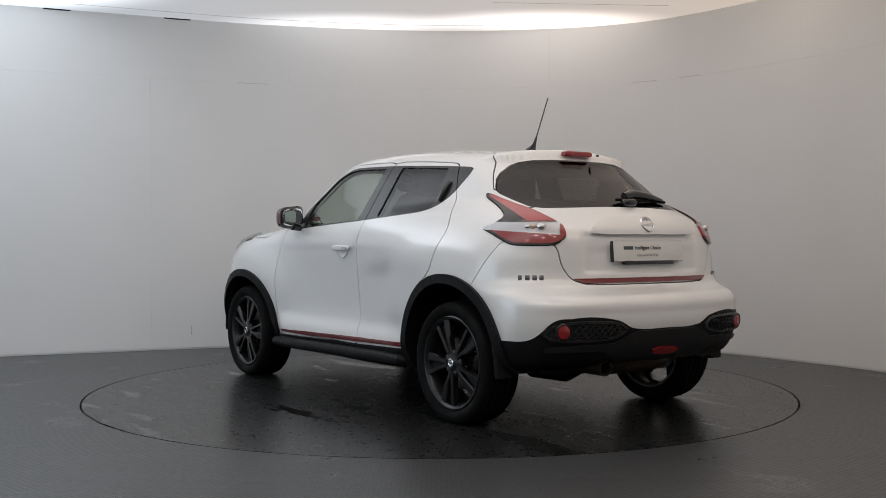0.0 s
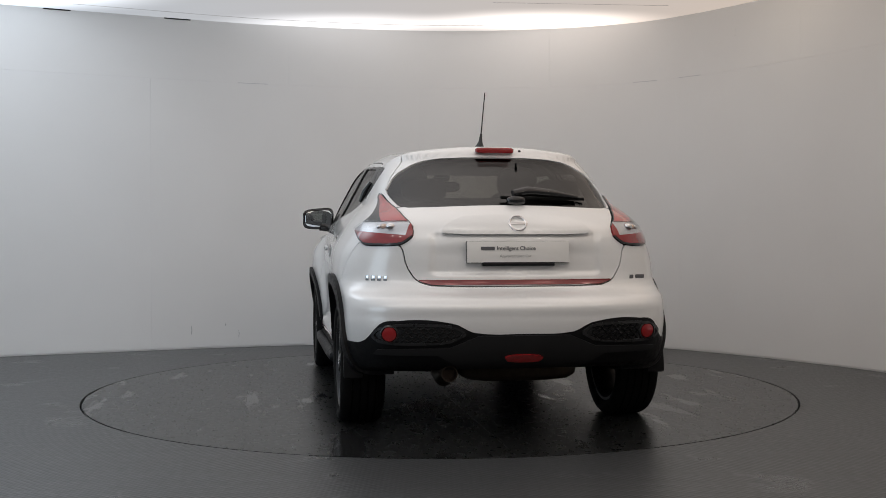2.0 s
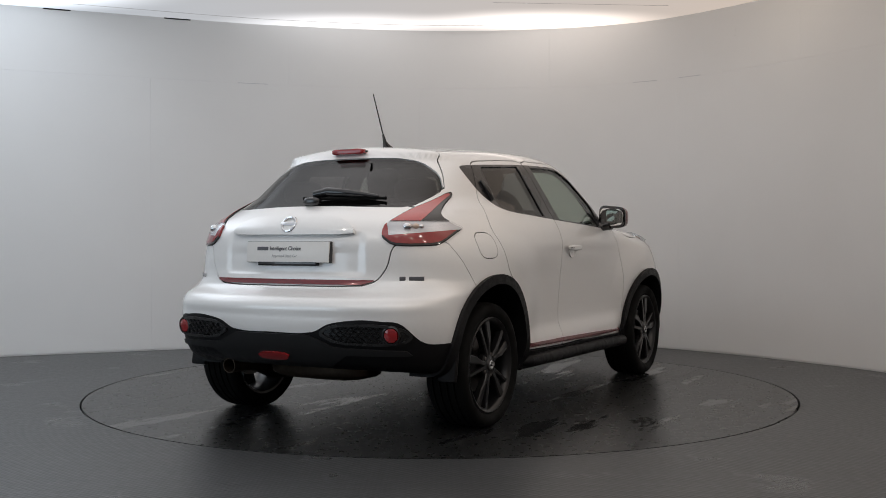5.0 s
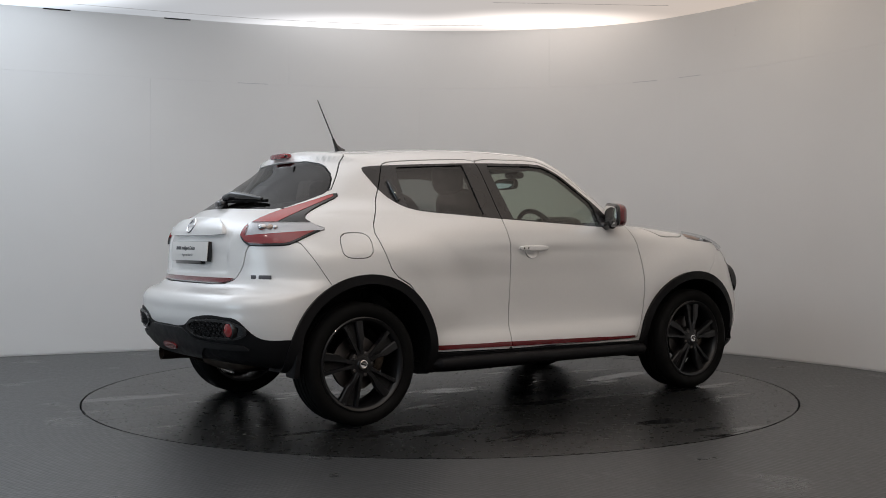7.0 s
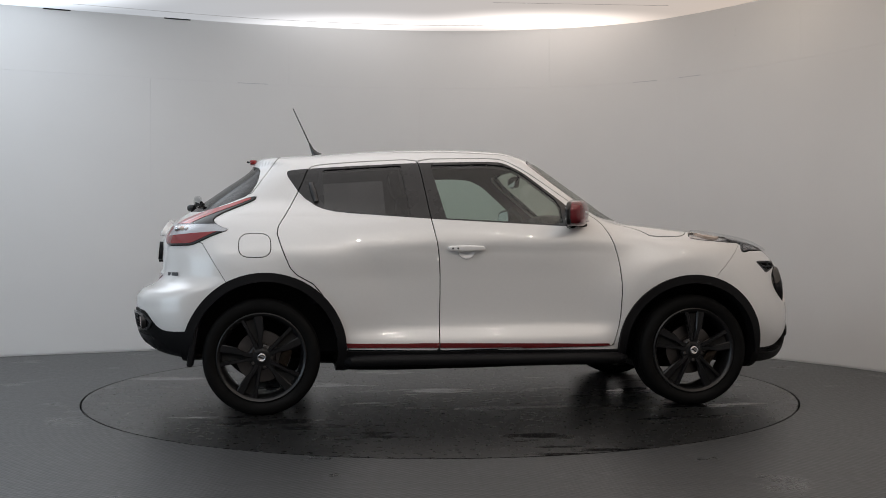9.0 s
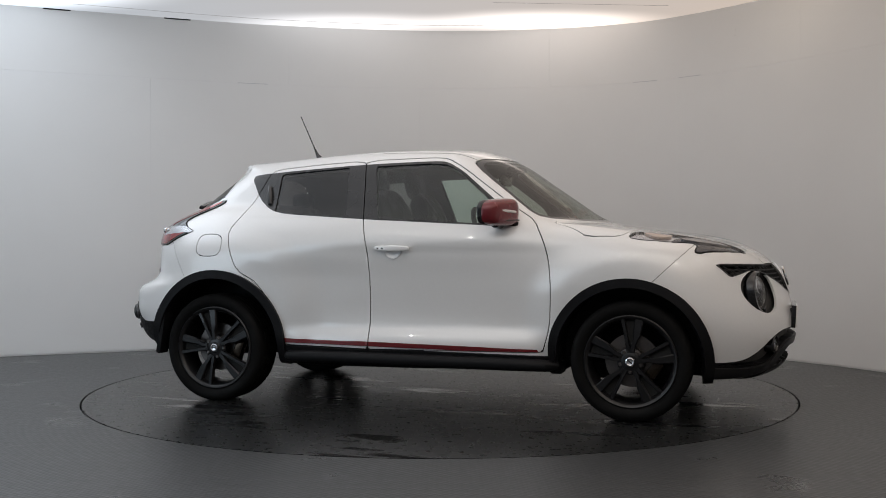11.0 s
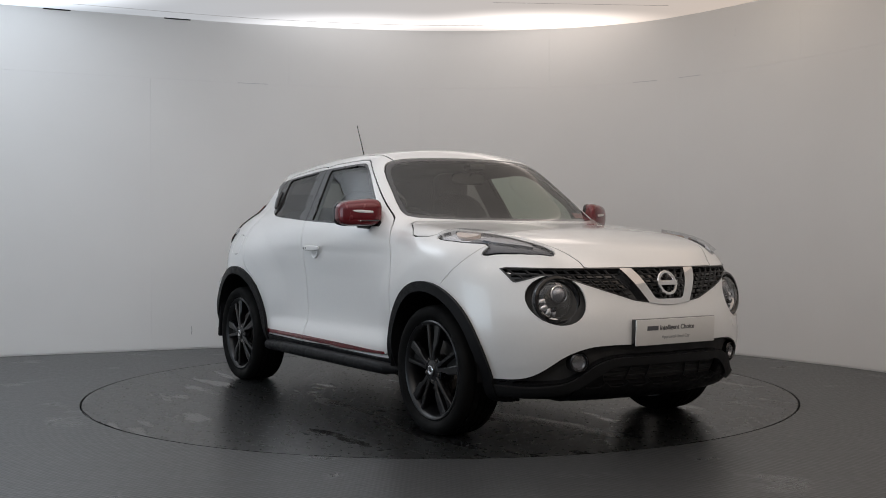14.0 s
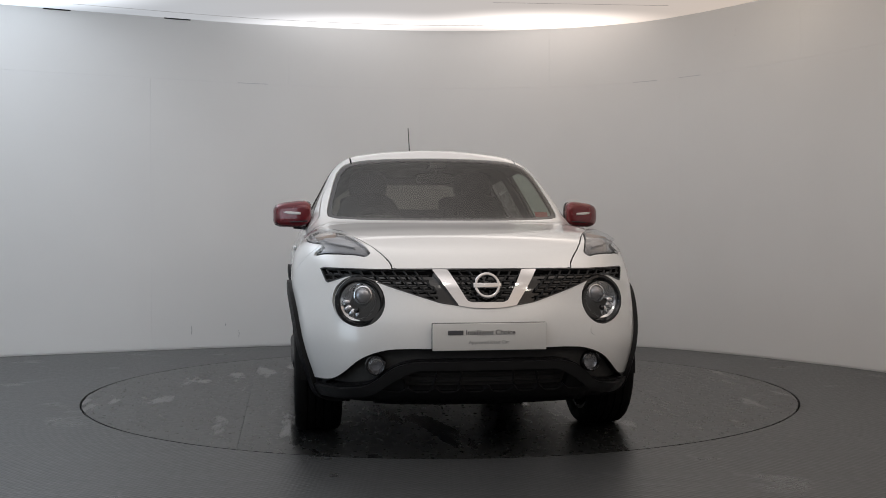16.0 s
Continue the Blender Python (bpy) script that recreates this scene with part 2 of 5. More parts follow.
def prism(outline, depth, lift, round_by=0.0):
    """A flat outline given as 2D points, made solid; lift maps (u, v, w) to space."""
    bm = bmesh.new()
    a = [bm.verts.new((u, v, 0)) for u, v in outline]
    b = [bm.verts.new((u, v, depth)) for u, v in outline]
    bm.faces.new(a)
    bm.faces.new(b)
    for i in range(len(a)):
        j = (i + 1) % len(a)
        bm.faces.new((a[i], a[j], b[j], b[i]))
    bmesh.ops.recalc_face_normals(bm, faces=bm.faces)
    bevel(bm, round_by)
    for v in bm.verts:
        v.co = Vector(lift(*v.co))
    return bm


def tube(points, radius, seg=10, ends=True):
    """A round bar along points; radius may be one number or one for each point."""
    bm = bmesh.new()
    pts = [Vector(p) for p in points]
    rad = radius if isinstance(radius, (list, tuple)) else [radius] * len(pts)
    rows, side = [], None
    for i, p in enumerate(pts):
        d = (pts[min(i + 1, len(pts) - 1)] - pts[max(i - 1, 0)]).normalized()
        if side is None:
            side = d.orthogonal().normalized()
        side = (side - d * side.dot(d)).normalized()
        up = d.cross(side)
        rows.append([bm.verts.new(p + rad[i] * (math.cos(2 * math.pi * k / seg) * side + math.sin(2 * math.pi * k / seg) * up)) for k in range(seg)])
    for a, b in zip(rows, rows[1:]):
        for k in range(seg):
            bm.faces.new((a[k], a[(k + 1) % seg], b[(k + 1) % seg], b[k]))
    if ends:
        bm.faces.new(rows[0])
        bm.faces.new(rows[-1])
    return bm


def blob(size, at, power=3.0, seg=28, shape=None):
    """A rounded block: a superellipsoid of full sizes, optionally reshaped."""
    bm = bmesh.new()
    bmesh.ops.create_uvsphere(bm, u_segments=seg, v_segments=seg // 2, radius=1)
    for v in bm.verts:
        n = (abs(v.co.x) ** power + abs(v.co.y) ** power + abs(v.co.z) ** power) ** (1 / power)
        c = v.co / n
        if shape:
            c = Vector(shape(*c))
        v.co = Vector(at) + Vector((c.x * size[0] / 2, c.y * size[1] / 2, c.z * size[2] / 2))
    return bm


# ---- the studio ----
WALL_PLAN = ((-6.6, -1.2), (-5.9, 0.45), (-4.75, 1.40), (-3.72, 1.90), (-2.80, 2.29), (-1.97, 2.63), (-1.47, 2.79), (-0.60, 2.98), (0.30, 3.04), (1.20, 2.91),
             (1.78, 2.68), (2.14, 2.40), (2.52, 1.97), (2.84, 1.50), (3.28, 0.74), (3.75, -0.60), (4.10, -2.4), (4.2, -5.0), (3.6, -8.4),
             (1.6, -10.0), (-1.6, -10.2), (-4.8, -9.0), (-6.5, -6.0), (-6.9, -3.4))


def smooth_loop(points, step=0.10):
    p = [Vector(q) for q in points]
    n = len(p)
    out = []
    for i in range(n):
        a, b, c, d = p[i - 1], p[i], p[(i + 1) % n], p[(i + 2) % n]
        k = max(2, int((c - b).length / step))
        for j in range(k):
            t = j / k
            out.append(0.5 * (2 * b + (c - a) * t + (2 * a - 5 * b + 4 * c - d) * t * t + (3 * b - a - 3 * c + d) * t ** 3))
    return out


LOOP = smooth_loop(WALL_PLAN)


def loop_normal(i):
    d = LOOP[(i + 1) % len(LOOP)] - LOOP[i - 1]
    return Vector((d.y, -d.x)).normalized()  # towards the room


def build_wall():
    n = len(LOOP)
    bm = bmesh.new()
    rings = []
    for off, z in ((-0.006, -0.05), (-0.006, 3.2), (-0.12, 3.2), (-0.12, -0.05)):
        rings.append([bm.verts.new((*(LOOP[i] + loop_normal(i) * off), z)) for i in range(n)])
    for a, b in zip(rings, rings[1:] + rings[:1]):
        for i in range(n):
            bm.faces.new((a[i], a[(i + 1) % n], b[(i + 1) % n], b[i]))
    wall = part("wall_round", bm, WALL, None, "curved white painted studio wall with board joints")
    tagged(wall, category="wall", kind="structure")
    # boards in three rows, lined up on the curve
    length = [0.0]
    for i in range(n):
        length.append(length[-1] + (LOOP[(i + 1) % n] - LOOP[i]).length)
    total = length[-1]

    def at(s):
        s %= total
        i = int(np.searchsorted(length, s, side="right")) - 1
        i = min(i, n - 1)
        f = (s - length[i]) / (length[i + 1] - length[i])
        p = LOOP[i].lerp(LOOP[(i + 1) % n], f)
        return p, loop_normal(i).lerp(loop_normal((i + 1) % n), f).normalized()

    start = min(range(n), key=lambda i: (LOOP[i] - Vector((-2.62, 2.37))).length)
    count = round(total / 2.44)
    wide = total / count
    for z0, z1, shift in ((0.012, 1.222, 0.0), (1.2228, 2.432, 0.0), (2.4328, 3.19, 0.5)):
        for k in range(count):
            s0 = length[start] + (k + shift) * wide + 0.0004
            s1 = s0 + wide - 0.0008
            bm = bmesh.new()
            rows = []
            for j in range(25):
                p, nn = at(s0 + (s1 - s0) * j / 24)
                rows.append([bm.verts.new((*(p + nn * o), z)) for o, z in ((-0.005, z0), (0, z0), (0, z1), (-0.005, z1))])
            for a, b in zip(rows, rows[1:]):
                for j in range(4):
                    bm.faces.new((a[j], a[(j + 1) % 4], b[(j + 1) % 4], b[j]))
            bm.faces.new(rows[0])
            bm.faces.new(rows[-1])
            part("panel", bm, UNSEEN_GREY if rows[12][1].co.y < -4.2 else WALL, wall)  # unseen far side, greyed to darken what the car reflects
    for x0, x1 in ((-3.44, -3.17), (-2.43, -2.17)):  # open slits under the ceiling
        i0, i1 = (min(range(n), key=lambda i: (LOOP[i] - Vector((x, 2.2))).length) for x in (x0, x1))
        pts = [LOOP[i] + loop_normal(i) * 0.002 for i in range(min(i0, i1), max(i0, i1) + 1)]
        part("joint_gap", tube([(p.x, p.y, CEILING_Z - 0.004) for p in pts], 0.006, 6), GAP_SHADE, wall)
    for x, y, z0, z1, mat in ((-2.22, 2.53, .13, .21, PALE_PRINT), (-2.0, 2.62, .20, .225, PALE_PRINT), (-1.88, 2.66, .09, .16, PALE_PRINT), (2.52, 1.97, 2.72, 2.78, PALE_PRINT)):
        i = min(range(n), key=lambda i: (LOOP[i] - Vector((x, y))).length)
        p = LOOP[i]
        part("scuff_mark", tube([(p.x, p.y, z0), (p.x + 0.004, p.y, (z0 + z1) / 2), (p.x, p.y, z1)], [0.0015, 0.003, 0.0015], 6), mat, wall)
    for x0, x1, y in ((-1.86, -1.60, 2.7), (1.74, 1.98, 2.6), (2.06, 2.32, 2.3)):  # worn stretches of the upper joint
        i0, i1 = (min(range(n), key=lambda i: (LOOP[i] - Vector((x, y))).length) for x in (x0, x1))
        pts = [(LOOP[i].x, LOOP[i].y, 2.4324) for i in range(i0, i1 + 1)]
        part("joint_wear", tube(pts, 0.0022, 6), WORN, wall)
    return wall


def build_floor():
    bm = bmesh.new()
    seg = 128
    inner = [bm.verts.new(((TABLE_R + 0.011) * math.cos(2 * math.pi * i / seg), (TABLE_R + 0.011) * math.sin(2 * math.pi * i / seg), 0)) for i in range(seg)]
    mid = [bm.verts.new((2.45 * math.cos(2 * math.pi * i / seg), 2.45 * math.sin(2 * math.pi * i / seg), 0)) for i in range(seg)]
    deep = [bm.verts.new((v.co.x, v.co.y, -0.25)) for v in inner]
    far = [bm.verts.new((13 * math.cos(2 * math.pi * i / seg), 13 * math.sin(2 * math.pi * i / seg) - 3, 0)) for i in range(seg)]
    for a, b in ((deep, inner), (inner, mid), (mid, far)):
        for i in range(seg):
            bm.faces.new((a[i], a[(i + 1) % seg], b[(i + 1) % seg], b[i]))
    floor = part("floor", bm, FLOOR, None, "grey painted tread plate studio floor")
    tagged(floor, category="floor", kind="structure")
    pit = part("floor_pit", box((5.2, 5.2, 0.02), (0, 0, -0.27)), GAP_SHADE, None, "dark pit under the turntable")
    tagged(pit, category="floor pit", kind="structure")


def build_ceiling():
    bm = bmesh.new()
    low = [bm.verts.new((p.x, p.y, CEILING_Z)) for p in LOOP]
    high = [bm.verts.new((p.x, p.y, CEILING_Z + 0.05)) for p in LOOP]
    bm.faces.new(low)
    bm.faces.new(high)
    for i in range(len(LOOP)):
        j = (i + 1) % len(LOOP)
        bm.faces.new((low[i], low[j], high[j], high[i]))
    ob = part("ceiling", bm, CEILING, None, "luminous white stretch ceiling", smooth=False)
    tagged(ob, category="ceiling", kind="structure")


def build_seams():
    """Two thin seams under the ceiling: one along the wall, one straight ahead of the lamps."""
    i0, i1 = (min(range(len(LOOP)), key=lambda i: (LOOP[i] - Vector(q)).length) for q in ((-3.2, 2.12), (0.5, 3.03)))
    along = [LOOP[i] + loop_normal(i) * 0.26 for i in range(min(i0, i1), max(i0, i1) + 1)]
    for pts in ([(p.x, p.y) for p in along], [(0.45, 1.85), (1.2, 1.91), (1.95, 1.97)]):
        ob = part("ceiling_seam", tube([(x, y, CEILING_Z - 0.001) for x, y in pts], 0.0018, 6), PLATE_WHITE, None, "thin grey seam in the stretch ceiling")
        tagged(ob, category="trim", kind="structure")


def build_turntable():
    seg = 128
    prof = ((0.0, 0.0), (TABLE_R - 0.004, -0.006), (TABLE_R, -0.010), (TABLE_R, -0.08))
    bm = bmesh.new()
    rows = [[bm.verts.new((r * math.cos(2 * math.pi * i / seg), r * math.sin(2 * math.pi * i / seg), z)) for i in range(seg)] for r, z in prof[1:]]
    bm.faces.new(rows[0])
    bm.faces.new(rows[-1])
    for a, b in zip(rows, rows[1:]):
        for i in range(seg):
            bm.faces.new((a[i], a[(i + 1) % seg], b[(i + 1) % seg], b[i]))
    ob = part("turntable", bm, TABLE, None, "round grey tread plate turntable, damp in patches")
    tagged(ob, category="turntable")
    cuts = (-TABLE_R, -1.24, 0.02, 1.26, TABLE_R)  # deck plates laid side by side
    for y0, y1 in zip(cuts, cuts[1:]):
        a, b = y0 + 0.0012, y1 - 0.0012
        ys = np.linspace(a, b, 40)
        half = np.sqrt(np.maximum((TABLE_R - 0.001) ** 2 - ys ** 2, 1e-6))
        line = [(h, y) for h, y in zip(half, ys)] + [(-h, y) for h, y in zip(half[::-1], ys[::-1])]
        bm = bmesh.new()
        top = [bm.verts.new((x, y, 0)) for x, y in line]
        low = [bm.verts.new((x, y, -0.0055)) for x, y in line]
        bm.faces.new(top)
        for i in range(len(top)):
            j = (i + 1) % len(top)
            bm.faces.new((top[i], low[i], low[j], top[j]))
        part("deck_plate", bm, TABLE, ob, smooth=False)
    return ob


build_wall()
build_floor()
build_ceiling()
build_seams()
turntable = build_turntable()
car = tagged(new("car"), "white compact crossover car with red trim standing on the turntable", "car")

# ---- car body as a smooth field: negative inside ----
def smax(a, b, k):
    h = np.maximum(k - np.abs(a - b), 0.0) / k
    return np.maximum(a, b) + h * h * k * 0.25


def smin(a, b, k):
    return -smax(-a, -b, k)


def curve(t, knots):
    """A smooth curve through (t, value) knots."""
    k = np.array(sorted(knots), float)
    x, v = k[:, 0], k[:, 1]
    s = np.gradient(v, x)
    t = np.clip(t, x[0], x[-1])
    i = np.clip(np.searchsorted(x, t, side="right") - 1, 0, len(x) - 2)
    h = x[i + 1] - x[i]
    u = (t - x[i]) / h
    return ((1 + 2 * u) * (1 - u) ** 2 * v[i] + u * (1 - u) ** 2 * h * s[i]
            + u * u * (3 - 2 * u) * v[i + 1] + u * u * (u - 1) * h * s[i + 1])


SIDE_Z = (0.22, 0.40, 0.55, 0.75, 0.95, 1.12)
SIDE = (  # half width of the lower body: x, then one value for each height
    (-2.00, .76, .79, .80, .77, .74, .68), (-1.60, .80, .83, .835, .83, .80, .72), (-1.25, .80, .845, .855, .865, .84, .77),
    (-0.80, .77, .822, .832, .843, .862, .79), (-0.20, .765, .812, .808, .822, .838, .80), (0.40, .765, .810, .806, .818, .832, .79),
    (0.80, .77, .815, .820, .832, .818, .77), (1.25, .80, .845, .855, .87, .85, .80), (1.60, .80, .84, .855, .845, .80, .75),
    (2.00, .76, .80, .81, .77, .70, .62))
NOSE = ((.18, 1.90), (.26, 2.03), (.36, 2.085), (.48, 2.11), (.60, 2.10), (.72, 2.065), (.82, 2.035), (.90, 2.00), (1.0, 1.97), (1.2, 1.9))
TAIL = ((.20, -1.74), (.28, -1.86), (.36, -1.950), (.42, -1.992), (.50, -2.02), (.60, -2.03), (.675, -2.018), (.70, -1.990), (.718, -1.945), (.74, -1.912), (.765, -1.898), (.80, -1.89), (.90, -1.885),
        (1.00, -1.87), (1.08, -1.83), (1.16, -1.74), (1.25, -1.62))
DECK = ((2.1, .82), (1.98, .875), (1.85, .94), (1.70, .985), (1.5, 1.025), (1.2, 1.062), (.95, 1.09), (.5, 1.11), (0, 1.13), (-.8, 1.165), (-1.3, 1.185),
        (-1.6, 1.16), (-1.9, 1.09))
ROOF = ((1.1, 1.43), (.6, 1.51), (.35, 1.535), (0, 1.558), (-.4, 1.556), (-.7, 1.540), (-.95, 1.520), (-1.2, 1.505), (-1.4, 1.492))
SCREEN = ((1.0, 1.14), (1.09, 1.01), (1.33, .665), (1.46, .47), (1.54, .31), (1.65, .05))
HATCH = ((.9, -1.88), (1.0, -1.845), (1.08, -1.80), (1.16, -1.715), (1.30, -1.52), (1.42, -1.356), (1.445, -1.338), (1.47, -1.340), (1.50, -1.350), (1.6, -1.355))
BELLY = ((-2.1, .36), (-1.8, .335), (-1.5, .295), (-.9, .255), (.9, .25), (1.6, .225), (2.1, .22))
CABIN = ((.95, .815), (1.08, .79), (1.15, .765), (1.30, .69), (1.42, .625), (1.50, .575), (1.6, .50))


def half_width(x, z):
    cols = [curve(x, [(r[0], r[1 + j]) for r in SIDE]) for j in range(len(SIDE_Z))]
    zc = np.clip(z, SIDE_Z[0], SIDE_Z[-1])
    zz = np.array(SIDE_Z)
    i = np.clip(np.searchsorted(zz, zc, side="right") - 1, 0, len(zz) - 2)
    c = np.stack(cols)
    s = np.gradient(c, zz, axis=0)
    n = np.arange(len(x))
    h = zz[i + 1] - zz[i]
    u = (zc - zz[i]) / h
    return ((1 + 2 * u) * (1 - u) ** 2 * c[i, n] + u * (1 - u) ** 2 * h * s[i, n]
            + u * u * (3 - 2 * u) * c[i + 1, n] + u * u * (u - 1) * h * s[i + 1, n])


def field(p):
    x, y, z = p[:, 0], np.abs(p[:, 1]), p[:, 2]
    wide = half_width(x, z) - 0.010
    for cx, rx, cz, rz in ((-1.25, 0.64, 0.62, 0.43), (1.27, 0.56, 0.60, 0.37)):  # blisters over the wheels
        r = np.clip((np.hypot((x - cx) / rx, (z - cz) / rz) - 0.68) / 0.46, 0, 1)
        wide = wide + 0.024 * (1 - r * r * (3 - 2 * r))
    foot = 0.480 + 0.012 * x  # crease above the sill
    ledge = smax(foot - z, 0 * z, 0.022) - smax(foot - 0.095 - z, 0 * z, 0.04)
    ends = np.clip((0.90 - np.abs(x)) / 0.22, 0, 1)
    wide = wide + 0.40 * ledge * ends * ends * (3 - 2 * ends)
    side = y - wide
    nose = (x - (curve(z, NOSE) - 0.26 * y ** 2 - 0.38 * y ** 4)) * 0.9
    waist = np.clip((z - 0.70) / 0.08, 0, 1)
    tail = ((curve(z, TAIL) + 0.14 * y ** 2 + (0.20 + 0.12 * waist) * y ** 4) - x) * 0.9
    dish = np.clip((0.45 - y) / 0.05, 0, 1) * np.clip((z - 0.800) / 0.022, 0, 1) * np.clip((1.03 - z) / 0.03, 0, 1)
    tail = tail + 0.010 * dish * dish * (3 - 2 * dish)  # shallow dish round the plate
    deck = z - (curve(x, DECK) - 0.04 * y ** 2 - 0.02 * y ** 4)
    low = smax(smax(side, nose, 0.22), tail, 0.18)
    low = smax(low, deck, 0.11)
    low = smax(low, curve(x, BELLY) - z, 0.05)
    wide = y - curve(z, CABIN) * (1 - 0.055 * np.clip((x - .1) / .7, 0, 1.5) ** 2 - 0.105 * np.clip((-.2 - x) / 1.0, 0, 1.5) ** 2)
    roof = z - (curve(x, ROOF) - 0.17 * y ** 2)
    screen = (x - (curve(z, SCREEN) - 0.55 * y ** 2)) * 0.75
    lip = np.clip((z - 1.415) / 0.05, 0, 1)
    bow = (0.30 * y ** 2 + 0.9 * y ** 4) * (1 - 0.6 * lip * lip * (3 - 2 * lip))
    hatch = (curve(z, HATCH) + bow - x) * 0.75
    cab = smax(wide, roof, 0.10)
    cab = smax(cab, screen, 0.07)
    cab = smax(cab, hatch, 0.085)
    cab = smax(cab, 0.97 - z, 0.04)
    return smin(low, cab, 0.07)


def slope(p, e=0.007):
    """Outward normals of the field."""
    g = np.stack([field(p + e * a) - field(p - e * a) for a in np.eye(3)], 1)
    return g / np.maximum(np.linalg.norm(g, axis=1, keepdims=True), 1e-9)


# ---- car body panels ----
def ray_shell():
    """The right half of the body's surface as triangles, found by rays from an inner spine."""
    a, b = np.array([-1.15, 0, 0.74]), np.array([1.22, 0, 0.66])
    na, nc, ne = 150, 158, 66
    phi = np.linspace(0, math.pi, na)
    ring = np.stack([np.zeros(na), -np.sin(phi), -np.cos(phi)], 1)
    org, way = [], []
    for th in np.linspace(math.pi / 2, 0, ne, endpoint=False):
        org.append(np.repeat(a[None], na, 0))
        way.append(ring * math.cos(th) + np.array([-1, 0, 0]) * math.sin(th))
    for t in np.linspace(0, 1, nc):
        org.append(np.repeat((a + (b - a) * t)[None], na, 0))
        way.append(ring)
    for th in np.linspace(0, math.pi / 2, ne + 1)[1:]:
        org.append(np.repeat(b[None], na, 0))
        way.append(ring * math.cos(th) + np.array([1, 0, 0]) * math.sin(th))
    rows = len(org)
    org, way = np.concatenate(org), np.concatenate(way)
    lo, hi = np.full(len(org), 0.05), np.full(len(org), 1.6)
    for _ in range(22):
        mid = (lo + hi) / 2
        inside = field(org + way * mid[:, None]) < 0
        lo, hi = np.where(inside, mid, lo), np.where(inside, hi, mid)
    v = org + way * lo[:, None]
    v[:, 1] = np.minimum(v[:, 1], 0)
    idx = np.arange(rows * na).reshape(rows, na)
    idx[0], idx[-1] = idx[0, 0], idx[-1, 0]
    q = np.stack([idx[:-1, :-1], idx[1:, :-1], idx[1:, 1:], idx[:-1, 1:]], -1).reshape(-1, 4)
    f = np.concatenate([q[:, [0, 1, 2]], q[:, [0, 2, 3]]])
    return v, f[(f[:, 0] != f[:, 1]) & (f[:, 1] != f[:, 2]) & (f[:, 2] != f[:, 0])]


def keep(shell, d):
    """The part of a shell where d (one value a vertex) is below zero, cut along d = 0."""
    v, f = shell
    s = d < 0
    n = s[f].sum(1)
    whole = f[n == 3]
    new_v, lut, tri = [], {}, []

    def cut(i, j):
        k = (i, j) if i < j else (j, i)
        if k not in lut:
            t = d[k[0]] / (d[k[0]] - d[k[1]])
            lut[k] = len(v) + len(new_v)
            new_v.append(v[k[0]] + (v[k[1]] - v[k[0]]) * t)
        return lut[k]

    for t in f[(n == 1) | (n == 2)].tolist():
        ins = [bool(s[i]) for i in t]
        if sum(ins) == 1:
            k = ins.index(True)
            a, b, c = t[k], t[(k + 1) % 3], t[(k + 2) % 3]
            tri.append((a, cut(a, b), cut(a, c)))
        else:
            k = ins.index(False)
            a, b, c = t[k], t[(k + 1) % 3], t[(k + 2) % 3]
            p, q = cut(a, b), cut(a, c)
            tri += [(b, c, q), (b, q, p)]
    nv = np.concatenate([v, np.array(new_v).reshape(-1, 3)])
    nf = np.concatenate([whole, np.array(tri, int).reshape(-1, 3)])
    used, inv = np.unique(nf, return_inverse=True)
    return nv[used], inv.reshape(-1, 3)


def split(shell, dist, gap=0.0):
    """Cuts a shell along dist(points) = 0 and drops a joint of that width: (inside, outside)."""
    d = dist(shell[0])
    return keep(shell, d + gap / 2), keep(shell, -d + gap / 2)


def rounded(outline, times=2):
    p = np.array(outline, float)
    for _ in range(times):
        q = np.roll(p, -1, 0)
        p = np.stack([p * 0.8 + q * 0.2, p * 0.2 + q * 0.8], 1).reshape(-1, 2)
    return p


def inside_of(outline, axes, limit=None, times=2):
    """Signed distance to an outline drawn on two axes ('xz' side, 'yz' end, 'xy' top), y taken as half width."""
    poly = rounded(outline, times)

    def dist(p):
        q = np.stack([np.abs(p[:, 1]) if c == "y" else p[:, 0] if c == "x" else p[:, 2] if c == "z" else wrap(p) for c in axes], 1)
        best = np.full(len(q), 9.0)
        sign = np.ones(len(q))
        for a, b in zip(poly, np.roll(poly, -1, 0)):
            e, w = b - a, q - a
            if e @ e < 1e-12:
                continue
            t = np.clip((w @ e) / (e @ e), 0, 1)
            best = np.minimum(best, np.hypot(*(w - t[:, None] * e).T))
            c1, c2, c3 = q[:, 1] >= a[1], q[:, 1] < b[1], e[0] * w[:, 1] > e[1] * w[:, 0]
            flip = (c1 & c2 & c3) | (~c1 & ~c2 & ~c3)
            sign = np.where(flip, -sign, sign)
        out = best * sign
        return np.maximum(out, limit(p)) if limit else out

    return dist


def wrap(p):
    """Runs round the rear corner, from the flank to the tailgate."""
    return (-p[:, 0] - 1.3) + (0.85 - np.abs(p[:, 1]))


def front_of(x):
    return lambda p: x - p[:, 0]


def behind(x):
    return lambda p: p[:, 0] - x


